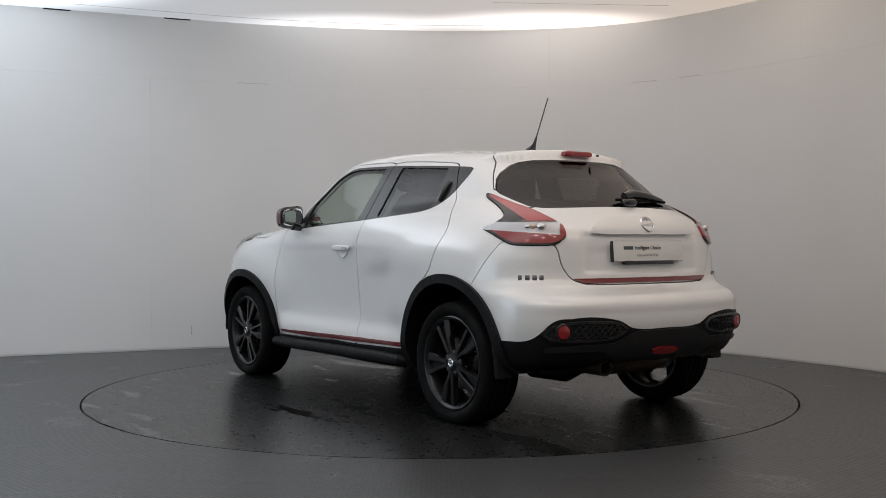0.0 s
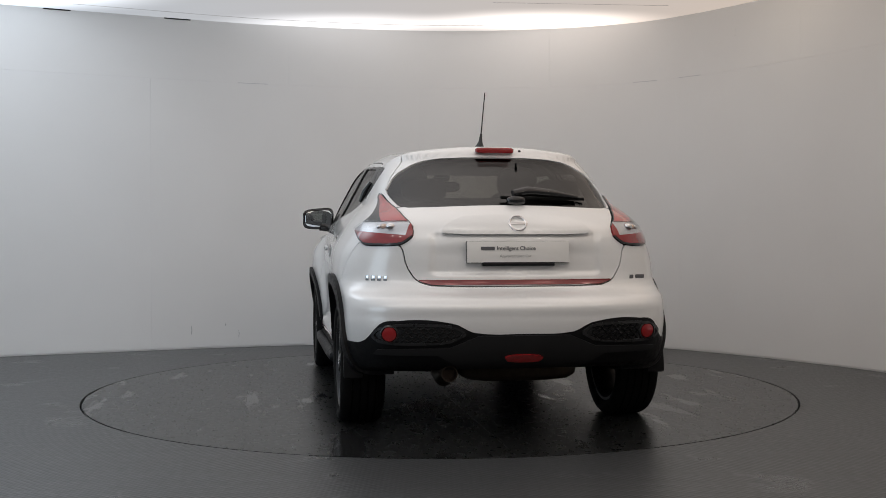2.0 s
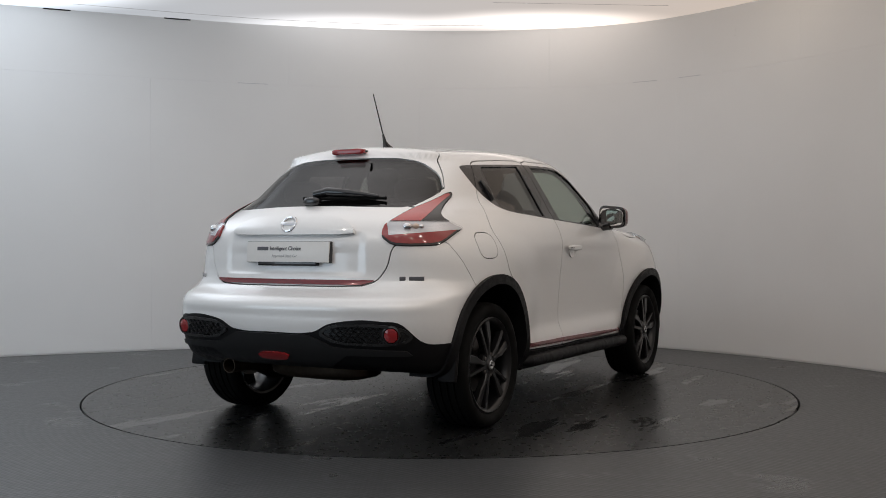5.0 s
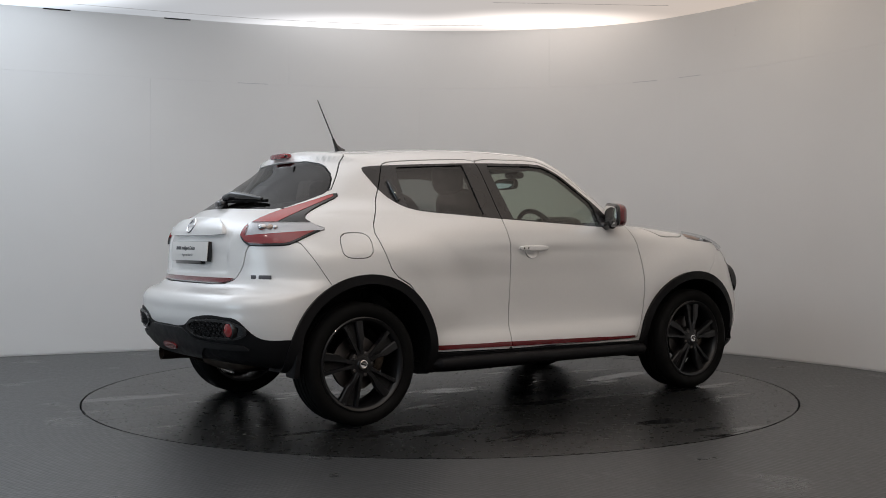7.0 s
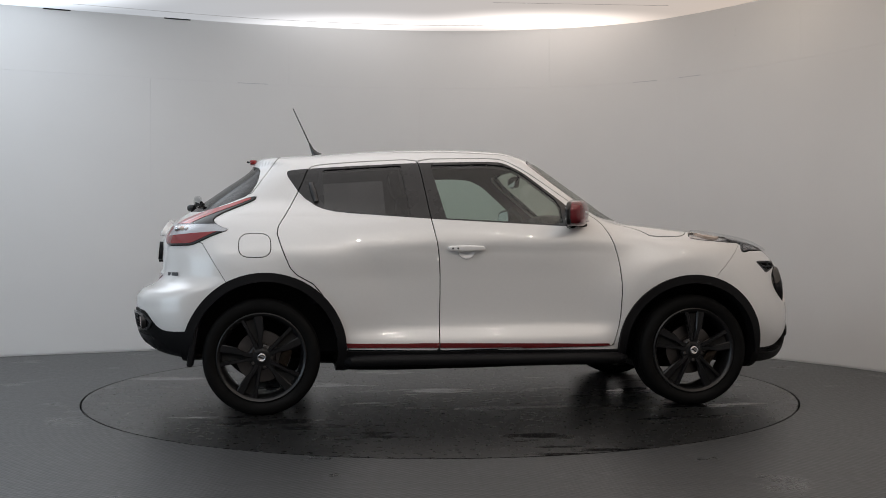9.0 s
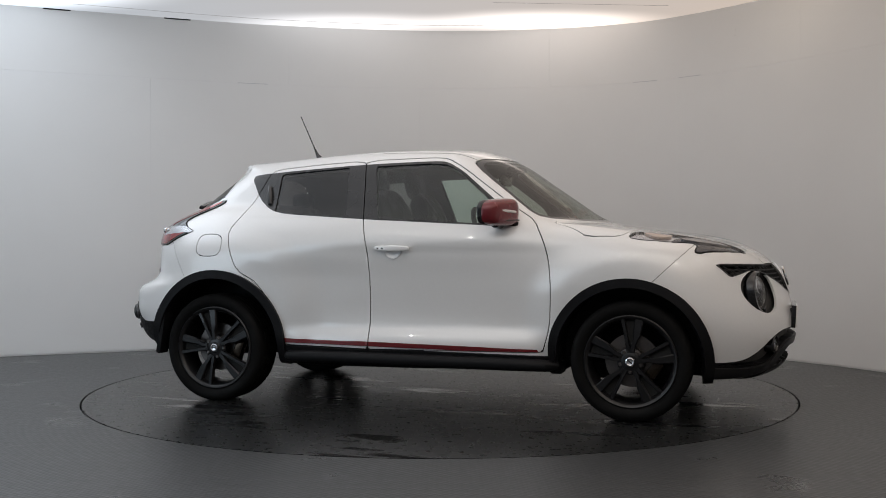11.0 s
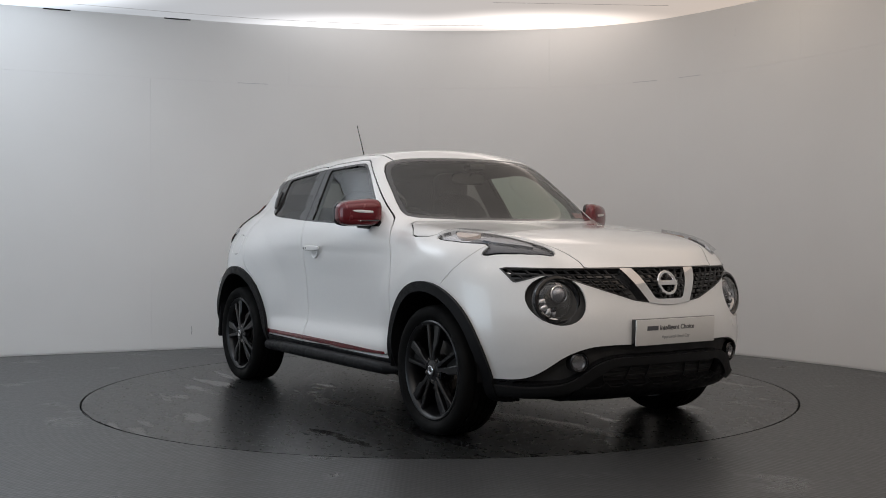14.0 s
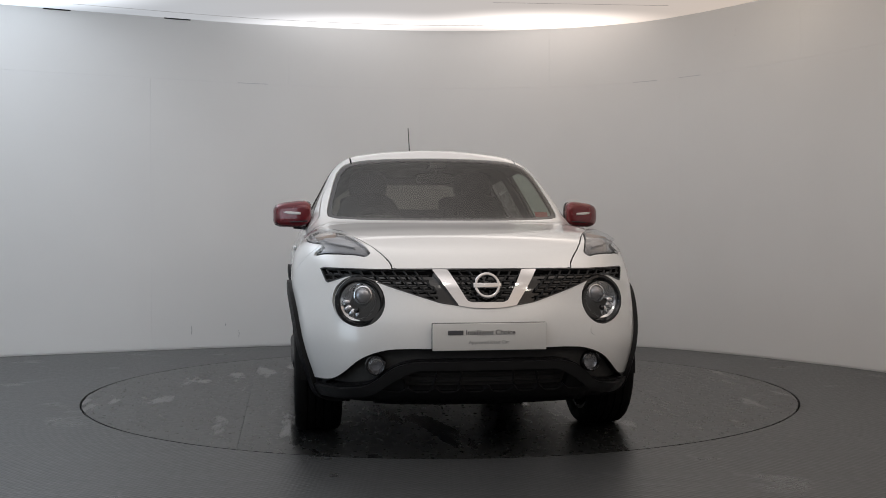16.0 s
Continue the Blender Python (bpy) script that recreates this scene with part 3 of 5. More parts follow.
def skin(name, shell, mat, parent, label="", both=False, left=False, depth=0.012, off=0.0):
    """A panel from a shell: smooth outside, with its edges turned inwards. both: joined with its mirror image; left: the mirror image alone."""
    v, f = shell
    nrm = slope(v)
    v = v + nrm * off
    e = np.concatenate([f[:, [0, 1]], f[:, [1, 2]], f[:, [2, 0]]])
    key = np.sort(e, 1)
    _, first, count = np.unique(key, axis=0, return_index=True, return_counts=True)
    rim = e[first[count == 1]]
    mid = (np.abs(v[rim[:, 0], 1]) < 1e-5) & (np.abs(v[rim[:, 1], 1]) < 1e-5)
    rim = rim[~mid] if both else rim
    m = len(v)
    k = len(rim)
    if depth and k:
        a, b = rim[:, 0], rim[:, 1]
        rv = np.concatenate([v[a], v[b], v[b] - nrm[b] * depth, v[a] - nrm[a] * depth])
        out = np.cross(v[b] - v[a], nrm[a] + nrm[b])
        out /= np.maximum(np.linalg.norm(out, axis=1, keepdims=True), 1e-9)
        i = np.arange(k) + m
        rf = np.concatenate([np.stack([i, i + 3 * k, i + 2 * k], 1), np.stack([i, i + 2 * k, i + k], 1)])
        v, nrm, f = np.concatenate([v, rv]), np.concatenate([nrm, np.tile(out, (4, 1))]), np.concatenate([f, rf])
    flip = np.array([1, -1, 1])
    if both:
        f = np.concatenate([f, f[:, ::-1] + len(v)])
        v, nrm = np.concatenate([v, v * flip]), np.concatenate([nrm, nrm * flip])
    elif left:
        v, nrm, f = v * flip, nrm * flip, f[:, ::-1]
    me = bpy.data.meshes.new(name)
    me.from_pydata(v.tolist(), [], f.tolist())
    me.polygons.foreach_set("use_smooth", [True] * len(me.polygons))
    me.normals_split_custom_set_from_vertices(nrm.tolist())
    return put(name, me, mat, parent, label)


def pair(name, shell, mat, parents=None, label="", **more):
    """A panel on the right and its twin on the left."""
    parents = parents or (car, car)
    return [skin(name, shell, mat, parents[i], label, left=bool(i), **more) for i in (0, 1)]


HUB_R, HUB_F, HUB_Z = -1.265, 1.265, 0.325
shell = ray_shell()


def circle(cx, cz, r, inner_y=0.45):
    return lambda p: np.maximum(np.hypot(p[:, 0] - cx, p[:, 2] - cz) - r, inner_y - np.abs(p[:, 1]))


# wheel openings and black flares
ARCHES = ((-1.243, 0.345, 0.405, 0.455), (1.252, 0.330, 0.395, 0.444))
for cx, cz, r_in, r_out in ARCHES:
    _, shell = split(shell, circle(cx, cz, r_in))
    flare, shell = split(shell, circle(cx, cz, r_out, 0.60))
    pair("arch_flare", flare, CLADDING, label="grained black plastic wheel arch flare", off=0.021, depth=0.06)

whole = shell

# side windows and doors
LIGHT = ((-1.135, 1.375), (-1.10, 1.392), (-.82, 1.412), (-.37, 1.438), (.06, 1.45), (.16, 1.445), (.27, 1.385), (.38, 1.295), (.51, 1.19), (.57, 1.13),
         (.66, 1.055), (.48, 1.062), (.15, 1.08), (-.24, 1.10), (-.51, 1.118), (-.83, 1.14), (-.94, 1.165), (-1.04, 1.235))
FRONT_LIGHT = ((-.285, 1.425), (-.285, 1.425), (.135, 1.438), (.25, 1.385), (.36, 1.295), (.475, 1.20), (.485, 1.072), (.485, 1.072), (.06, 1.093), (-.21, 1.106), (-.21, 1.106))
REAR_LIGHT = ((-.92, 1.392), (-.92, 1.392), (-.46, 1.422), (-.46, 1.422), (-.415, 1.12), (-.415, 1.12), (-.70, 1.135), (-.91, 1.155), (-.91, 1.155))
FRONT_DOOR = ((-.365, 1.463), (.06, 1.473), (.16, 1.466), (.28, 1.40), (.52, 1.225), (.62, 1.155), (.72, 1.09), (.78, .98), (.815, .86), (.83, .70), (.82, .50), (.78, .357), (.78, .357),
              (-.258, .345), (-.258, .345), (-.258, .345), (-.25, .74), (-.262, .93), (-.30, 1.10), (-.345, 1.40))
REAR_DOOR = ((-.365, 1.463), (-.345, 1.40), (-.30, 1.10), (-.262, .93), (-.25, .74), (-.258, .345), (-.258, .345), (-.258, .345), (-.78, .357), (-.78, .357), (-.84, .50), (-.95, .72), (-1.095, .80), (-1.15, .93), (-1.185, 1.04),
             (-1.12, 1.145), (-1.045, 1.29), (-1.0, 1.405), (-.94, 1.425), (-.69, 1.445))
flank = lambda p: 0.42 - np.abs(p[:, 1])
front_door, shell = split(shell, inside_of(FRONT_DOOR, "xz", flank, 1), 0.006)
rear_door, shell = split(shell, inside_of(REAR_DOOR, "xz", flank, 1), 0.006)
light = inside_of(LIGHT, "xz", flank, 1)
stripe = lambda p: np.maximum(np.abs(p[:, 2] - (0.372 - 0.016 * p[:, 0])) - 0.013, np.maximum(p[:, 0] - 0.755, -0.80 - p[:, 0]))
front_frame, front_door = split(front_door, light)
rear_frame, rear_door = split(rear_door, light)
quarter_frame, shell = split(shell, light)
front_stripe, front_door = split(front_door, stripe)
rear_stripe, rear_door = split(rear_door, stripe)
front_light, front_frame = split(front_frame, inside_of(FRONT_LIGHT, "xz", None, 1))
rear_light, rear_frame = split(rear_frame, inside_of(REAR_LIGHT, "xz", None, 1))
fd = pair("front_door", front_door, PAINT, label="pearl white front door")
rd = pair("rear_door", rear_door, PAINT, label="pearl white rear door")
pair("window_frame", front_frame, TRIM_BLACK, fd, "satin black window surround", off=0.001)
pair("window_frame", rear_frame, TRIM_BLACK, rd, "satin black window surround", off=0.001)
pair("quarter_trim", quarter_frame, TRIM_BLACK, label="black quarter trim", off=0.001)
for ob in pair("window", front_light, DOOR_GLASS, fd, "clear door glass", off=-0.006, depth=0) + pair("window", rear_light, DARK_GLASS, rd, "tinted door glass", off=-0.006, depth=0):
    ob.visible_shadow = False
pair("red_stripe", front_stripe, STRIPE, fd, "metallic red sill stripe", off=0.006)
pair("red_stripe", rear_stripe, STRIPE, rd, "metallic red sill stripe", off=0.006)

# fuel flap on the right
flap_line = inside_of(((-1.39, 1.02), (-1.215, 1.02), (-1.21, .885), (-1.39, .885)), "xz", flank, 3)

# windscreen, rear window
WINDSCREEN = ((-.2, 1.478), (.30, 1.474), (.46, 1.466), (.565, 1.44), (.615, 1.37), (.675, 1.16), (.67, 1.108), (.45, 1.094), (.2, 1.09), (-.2, 1.09))
REAR_WINDOW = ((-.2, 1.435), (.28, 1.43), (.43, 1.407), (.55, 1.335), (.603, 1.245), (.585, 1.20), (.555, 1.148), (.36, 1.152), (.15, 1.16), (-.2, 1.16))
windscreen, shell = split(shell, inside_of(WINDSCREEN, "yz", front_of(0.15), 1), 0.004)
inner, outer = split(windscreen, inside_of([(y * 0.965 if y > 0 else y, 1.285 + (z - 1.285) * 0.93) for y, z in WINDSCREEN], "yz", None, 1))
ws = skin("windscreen", inner, SCREEN_GLASS, car, "clear raked windscreen", both=True, depth=0, off=-0.003)
ws.visible_shadow = False
skin("windscreen_border", outer, GLOSS_BLACK, car, "black windscreen border", both=True, off=-0.003)
rear_window, shell = split(shell, inside_of(REAR_WINDOW, "yz", behind(-1.05), 1), 0.004)

# tail lamps wrap round the rear corners
TAIL_LAMP = ((.785, .958), (.85, 1.0), (.81, 1.06), (.62, 1.13), (.40, 1.186), (.235, 1.238), (.20, 1.222), (.345, 1.148), (.395, 1.10), (.30, 1.06), (.215, 1.04), (.28, 1.02), (.41, .967), (.47, .952), (.70, .95))
tail_lamp, shell = split(shell, inside_of(TAIL_LAMP, "wz", behind(-1.2), 1), 0.004)

# tailgate
GATE = ((-.2, 1.165), (.36, 1.16), (.56, 1.16), (.62, 1.10), (.62, .97), (.572, .945), (.555, .85), (.505, .775), (.42, .75), (-.2, .75))
gate, shell = split(shell, inside_of(GATE, "yz", behind(-1.3), 1), 0.006)
tailgate = skin("tailgate", gate, PAINT, car, "pearl white tailgate", both=True)
rw = skin("rear_window", rear_window, REAR_GLASS, tailgate, "dark tinted rear window", both=True, depth=0, off=-0.004)
rw.visible_shadow = False

# roof spoiler, roof
spoiler, shell = split(shell, lambda p: np.maximum((p[:, 0] + 1.15) * 0.82 - (p[:, 2] - 1.505) * 0.57, np.maximum(1.25 - p[:, 2], p[:, 0] + 1.1)), 0.005)
skin("spoiler", spoiler, PAINT, car, "pearl white roof spoiler", both=True)
roof, shell = split(shell, lambda p: np.maximum(np.abs(p[:, 1]) - 0.515 + 0.04 * np.clip(-p[:, 0], 0, 2), np.maximum(1.40 - p[:, 2], p[:, 0] - 1)), 0.010)
skin("roof", roof, PAINT, car, "pearl white roof", both=True)

# bonnet with upper lamps let into its sides
DRL = ((1.24, .805), (1.30, .70), (1.45, .625), (1.68, .572), (1.88, .505), (1.76, .66), (1.59, .785), (1.615, .72), (1.47, .785), (1.33, .81))
drl, shell = split(shell, inside_of(DRL, "xy", lambda p: 0.80 - p[:, 2], 1), 0.005)
BONNET = ((2.3, -.3), (2.3, .40), (1.95, .41), (1.80, .505), (1.5, .605), (1.27, .70), (1.22, .805), (1.02, .805), (.95, .76), (.80, .68), (.90, .58), (1.0, .40), (1.06, .2), (1.08, -.3))
bonnet, shell = split(shell, inside_of(BONNET, "xy", lambda p: 0.846 - p[:, 2], 1), 0.006)
skin("bonnet", bonnet, PAINT, car, "pearl white bonnet", both=True)

# front: grille, round lamps, black lower air intake
GRILLE = ((-.3, .85), (.45, .845), (.748, .852), (.748, .852), (.718, .778), (.718, .778), (.675, .793), (.62, .815), (.54, .803), (.44, .765), (.16, .675), (-.3, .655))
grille, shell = split(shell, inside_of(GRILLE, "yz", front_of(1.4), 1))
head, shell = split(shell, lambda p: np.maximum(np.hypot(np.abs(p[:, 1]) - 0.578, p[:, 2] - 0.70) - 0.116, 1.5 - p[:, 0]))


def front_line(p):
    line = curve(np.abs(p[:, 1]), ((0, .49), (.14, .49), (.27, .49), (.38, .489), (.46, .482), (.57, .44), (.69, .338), (.80, .325), (1.0, .32)))
    return np.maximum(p[:, 2] - line, 1.4 - p[:, 0])


def rear_line(p):
    line = curve(np.abs(p[:, 1]), ((0, .524), (.2, .526), (.26, .535), (.33, .570), (.40, .585), (.60, .590), (.70, .568), (.76, .49), (.85, .475), (1.0, .47)))
    return np.maximum(p[:, 2] - line, p[:, 0] + 1.5)


intake, shell = split(shell, front_line)
skirt, shell = split(shell, rear_line)
sill, shell = split(shell, lambda p: np.maximum(p[:, 2] - (0.347 - 0.012 * p[:, 0]), np.abs(p[:, 0]) - 1.0))
pair("sill", sill, CLADDING, label="black plastic sill cladding", off=0.012)
for step_s in (-1, 1):
    part("side_step", tube([(-0.80, step_s * 0.80, 0.290), (-0.76, step_s * 0.840, 0.292), (-0.60, step_s * 0.846, 0.294), (0.60, step_s * 0.846, 0.288), (0.80, step_s * 0.840, 0.286), (0.86, step_s * 0.80, 0.284)],
                           [0.018, 0.034, 0.036, 0.036, 0.034, 0.018], 16), CLADDING, car, "rounded black side step bar")
under, shell = split(shell, lambda p: p[:, 2] - curve(p[:, 0], BELLY) - 0.02)
skin("underbody", under, CLADDING, car, "black underbody", both=True)

# bumpers and the rest of the white body
front_bumper, shell = split(shell, lambda p: 1.495 + (p[:, 2] - 0.86) * 1.05 - p[:, 0], 0.004)
rear_bumper, shell = split(shell, lambda p: np.maximum(p[:, 0] + 1.535 + (p[:, 2] - 0.87) * 0.62, p[:, 2] - 0.97), 0.004)
skin("front_bumper", front_bumper, PAINT, car, "pearl white front bumper", both=True)
skin("rear_bumper", rear_bumper, PAINT, car, "pearl white rear bumper", both=True)
fender, body = split(shell, lambda p: 0.60 - p[:, 0])
pair("front_wing", fender, PAINT, label="pearl white front wing")
left_body = skin("side_body", body, PAINT, car, "pearl white rear quarter and pillars", left=True)
flap, right_body = split(body, flap_line, 0.005)
skin("side_body", right_body, PAINT, car, "pearl white rear quarter and pillars")
skin("fuel_flap", flap, PAINT, car, "flush white fuel flap")

# dark inner skin: headliner, pillars, floor
lining = keep(whole, -inside_of(FRONT_LIGHT, "xz", flank, 1)(whole[0]))
lining = keep(lining, -inside_of(REAR_LIGHT, "xz", flank, 1)(lining[0]))
lining = keep(lining, -inside_of(WINDSCREEN, "yz", front_of(0.15), 1)(lining[0]))
lining = keep(lining, -inside_of(REAR_WINDOW, "yz", behind(-1.05), 1)(lining[0]))
skin("inner_lining", lining, LINING, car, "dark interior lining", both=True, off=-0.035, depth=0)

def land(a, b, off):
    """Where the line from a (inside the body) to b (outside) leaves it, pushed out by off."""
    a, b = np.array(a, float), np.array(b, float)
    for _ in range(2):
        p = a + (b - a) * np.linspace(0, 1, 48)[:, None]
        k = min(int(np.where(field(p) < 0)[0].max(initial=0)), 46)
        a, b = p[k], p[k + 1]
    q = a[None]
    return Vector((q + (slope(q) * off if off else 0))[0])


def on_front(y, z, off=0.0):
    return land((1.2, y, z), (2.3, y, z), off)


def on_rear(y, z, off=0.0):
    return land((-1.0, y, z), (-2.3, y, z), off)


def on_side(x, z, off=0.0, s=-1):
    return land((x, s * 0.3, z), (x, s * 1.1, z), off)


def moved(bm, m):
    bm.transform(m)
    return bm


# ---- tail lamps ----
upper, lower = split(tail_lamp, lambda p: 1.072 - p[:, 2])
border = inside_of(TAIL_LAMP, "wz", None, 1)
red_low, clear = split(lower, lambda p: p[:, 2] - 1.014 - 0.05 * (0.55 - wrap(p)))
lamp_edge = lambda p: -border(p) - 0.011
edge_a, red_low = split(red_low, lamp_edge)
edge_b, upper = split(upper, lambda p: np.minimum(np.minimum(-border(p) - 0.005, (wrap(p) - 0.20) * 0.53 + (p[:, 2] - 1.222) * 0.848 - 0.012), p[:, 2] - 1.218 + 0.45 * (wrap(p) - 0.235)))
clear, inner_red = split(clear, lambda p: wrap(p) - 0.795)
lens = pair("tail_lamp", red_low, RED_LENS, label="red tail lamp lens", off=0.012, depth=0.03)
pair("boomerang_lens", upper, RED_PALE, lens, "pale red upper lamp lens", off=0.010, depth=0.03)
pair("inner_lens", inner_red, RED_LENS, lens, "red inner lamp lens", off=0.012, depth=0.03)
pair("lamp_band", clear, LAMP_WHITE, lens, "silver reflector band behind clear lens", off=0.004, depth=0.03)
pair("clear_lens", clear, CLEAR_LENS, lens, "clear indicator lens", off=0.012, depth=0.004)
pair("lamp_edge", edge_a, GLOSS_BLACK, lens, "gloss black lamp edge", off=0.010, depth=0.03)
pair("lamp_edge", edge_b, GLOSS_BLACK, lens, "gloss black lamp edge", off=0.008, depth=0.03)

for i, s in enumerate((-1, 1)):
    for y, z, d, mat in ((0.62, 1.045, 0.050, CHROME), (0.685, 1.047, 0.036, AMBER), (0.735, 1.045, 0.030, CHROME)):
        a, b = np.array([-1.0, s * 0.3, z]), np.array([-2.1, s * (y + 0.16), z])
        part("bulb", blob((d, d, d * 0.8), land(a, b, 0.004), 2.2, 14), mat, lens[i], "lamp bulb cup")

# ---- upper front lamps ----
drl_rear, drl_tip = split(drl, lambda p: p[:, 0] - 1.50 - (0.72 - np.abs(p[:, 1])) * 0.5)
drl_back = pair("upper_lamp", drl_tip, LAMP_DARK, label="upper front lamp with clear lens", off=-0.010, depth=0.0)
pair("lamp_bezel", keep(drl, -inside_of(DRL, "xy", None, 1)(drl[0]) - 0.003), TRIM_BLACK, drl_back, "dark lamp bezel", off=-0.001, depth=0.012)
bulb, drl_rear = split(drl_rear, lambda p: np.hypot((p[:, 0] - 1.40) / 0.075, (np.abs(p[:, 1]) - 0.71) / 0.055) - 1)
pair("lamp_reflector", drl_rear, SILVER, drl_back, "silver lamp reflector", off=-0.012, depth=0)
pair("indicator_bulb", bulb, AMBER, drl_back, "pale amber indicator reflector", off=0.0, depth=0.012)
shard, _ = split(drl_tip, inside_of(((1.50, .74), (1.58, .645), (1.80, .555), (1.64, .69)), "xy", None, 1))
pair("light_guide", shard, LAMP_GREY, drl_back, "grey light guide", off=0.0, depth=0.010)
for ob in pair("clear_lens", drl, CLEAR_LENS, drl_back, "clear lamp lens", off=0.016, depth=0.03):
    ob.visible_shadow = False


# ---- front face ----
backing = skin("grille", grille, GLOSS_BLACK, car, "black honeycomb grille", both=True, off=-0.026, depth=0)
rim_band = keep(grille, -inside_of(GRILLE, "yz", None, 1)(grille[0]) - 0.005)
skin("grille_rim", rim_band, TRIM_BLACK, backing, "black grille rim", both=True, off=0.002, depth=0.05)


def lattice():
    """Rows of staggered cells across the grille: level ribs joined by short slanted ones."""
    inside = inside_of(GRILLE, "yz", None, 1)

    def open_at(y, z):
        return y < 0.735 and inside(np.array([[2.0, y, z]]))[0] < -0.002 and not 0.60 * (z - 0.66) + 0.09 < y < 0.19 + (z - 0.66) * 0.45

    high = 0.0235
    for s in (-1, 1):
        for r in range(9):
            z = 0.842 - r * high
            run = []
            for k in range(62):
                y = 0.012 + k * 0.0125
                if open_at(y, z):
                    run.append(y)
                if run and (not open_at(y, z) or k == 61):
                    if len(run) > 2:
                        part("grille_rib", tube([on_front(s * a, z, -0.008) for a in run[::3] + run[-1:]], 0.0040, 6), GREY_PLASTIC, backing)
                    run = []
            for k in range(16):
                y = 0.022 + k * 0.050 + (0.025 if r % 2 else 0.0)
                if open_at(y, z - 0.003) and open_at(y - 0.012, z - high + 0.003):
                    part("grille_link", tube([on_front(s * y, z, -0.009), on_front(s * (y - 0.014), z - high, -0.009)], 0.0055, 6), GREY_PLASTIC, backing)


lattice()
vee, _ = split(grille, inside_of(((.250, .842), (.245, .842), (.128, .674), (.115, .660), (-.3, .655), (-.3, .694), (.082, .696), (.094, .705), (.174, .842)), "yz", None, 0))
skin("chrome_bar", vee, CHROME, backing, "wide chrome V bar", both=True, off=0.006, depth=0.030)


def emblem(at, tilt, size, face, name):
    """A plain ring with a bar across."""
    ring = bmesh.new()
    rows = []
    for i in range(40):
        a = 2 * math.pi * i / 40
        c = Vector((0, math.cos(a), math.sin(a)))
        rows.append([ring.verts.new(c * (size * (0.5 - 0.07 + 0.07 * math.cos(b))) + Vector((0.007 * math.sin(b), 0, 0))) for b in [2 * math.pi * k / 8 for k in range(8)]])
    for p, q in zip(rows, rows[1:] + rows[:1]):
        for k in range(8):
            ring.faces.new((p[k], p[(k + 1) % 8], q[(k + 1) % 8], q[k]))
    m = Matrix.Translation(at) @ Matrix.Rotation(tilt, 4, "Y")
    ring.transform(m)
    r = part(name, ring, CHROME, face, "round chrome badge")
    part("badge_bar", moved(box((0.012, size * 1.04, size * 0.19), (0, 0, 0), 0.003), m), CHROME, r)


emblem(on_front(0, 0.767, 0.012), radians(-16), 0.125, backing, "badge")
emblem(on_rear(0, 1.048, 0.026), radians(28), 0.095, tailgate, "badge")

for s in (-1, 1):  # round head lamps in black pods
    c = on_front(s * 0.578, 0.70)
    n = Vector(slope(np.array([c]))[0])
    n = (n + Vector((1.1, 0, 0))).normalized()
    m = Matrix.Translation(c - n * 0.020) @ n.to_track_quat("-Y", "Z").to_matrix().to_4x4()
    pod = part("head_lamp", moved(lathe([(0.118, 0.03), (0.119, 0.0), (0.114, -0.010), (0.103, -0.012), (0.092, 0.0), (0.090, 0.055), (0.05, 0.09), (0.004, 0.095)], 48), m), GLOSS_BLACK, car,
               "round head lamp in a gloss black pod")
    m = m @ Matrix.Translation((s * 0.008, 0, 0))  # the lamp sits towards the outside of its pod
    part("reflector", moved(lathe([(0.089, 0.004), (0.084, 0.006), (0.070, 0.026), (0.045, 0.038), (0.003, 0.042)], 40), m), CHROME, pod, "bright lamp reflector")
    part("projector", moved(lathe([(0.038, 0.040), (0.038, 0.004), (0.033, -0.004), (0.020, -0.012), (0.002, -0.015)], 32), m @ Matrix.Translation((-s * 0.022, 0, 0.030))), LAMP_GREY, pod, "grey projector lens")
    part("projector_ring", moved(lathe([(0.043, 0.010), (0.043, 0.002), (0.038, 0.000), (0.036, 0.006)], 32, True), m @ Matrix.Translation((-s * 0.022, 0, 0.030))), CHROME, pod)
    part("bulb", moved(blob((0.026, 0.040, 0.026), (s * 0.006, 0.016, -0.040), 2.4, 14), m), GLOSS_BLACK, pod, "dark bulb shield")
    for k in range(7):
        a = math.pi * (1.02 + 0.16 * k)
        part("reflector_facet", moved(blob((0.026, 0.020, 0.040), (0, 0, 0), 5, 12), m @ Matrix.Translation((0.060 * math.cos(a), 0.020, 0.060 * math.sin(a))) @ Matrix.Rotation(math.pi / 2 - a, 4, "Y")), SILVER if k % 2 else CHROME, pod)
    bm = lathe([(0.092, -0.002), (0.080, -0.014), (0.055, -0.024), (0.025, -0.029), (0.002, -0.030)], 40)
    lens_ob = part("lens", moved(bm, m), CLEAR_LENS, pod, "clear domed lens")
    lens_ob.visible_shadow = False

# lower front: gloss black intake, dark grey bar, fog lamps
def mouth(p):
    y = np.abs(p[:, 1])
    return np.maximum(np.maximum(p[:, 2] - 0.392, 0.300 - p[:, 2]), y - 0.40 + (0.39 - p[:, 2]) * 0.3)


def recess(p):
    y = np.abs(p[:, 1])
    low = curve(y, ((0, .438), (.15, .438), (.28, .437), (.33, .436), (.42, .411), (.54, .324), (.62, .31), (.9, .32)))
    top = curve(y, ((0, .484), (.14, .484), (.27, .484), (.38, .483), (.46, .476), (.57, .434), (.69, .332), (.80, .319), (1.0, .31)))
    return np.maximum(np.maximum(low - p[:, 2], p[:, 2] - top), 1.6 - p[:, 0])


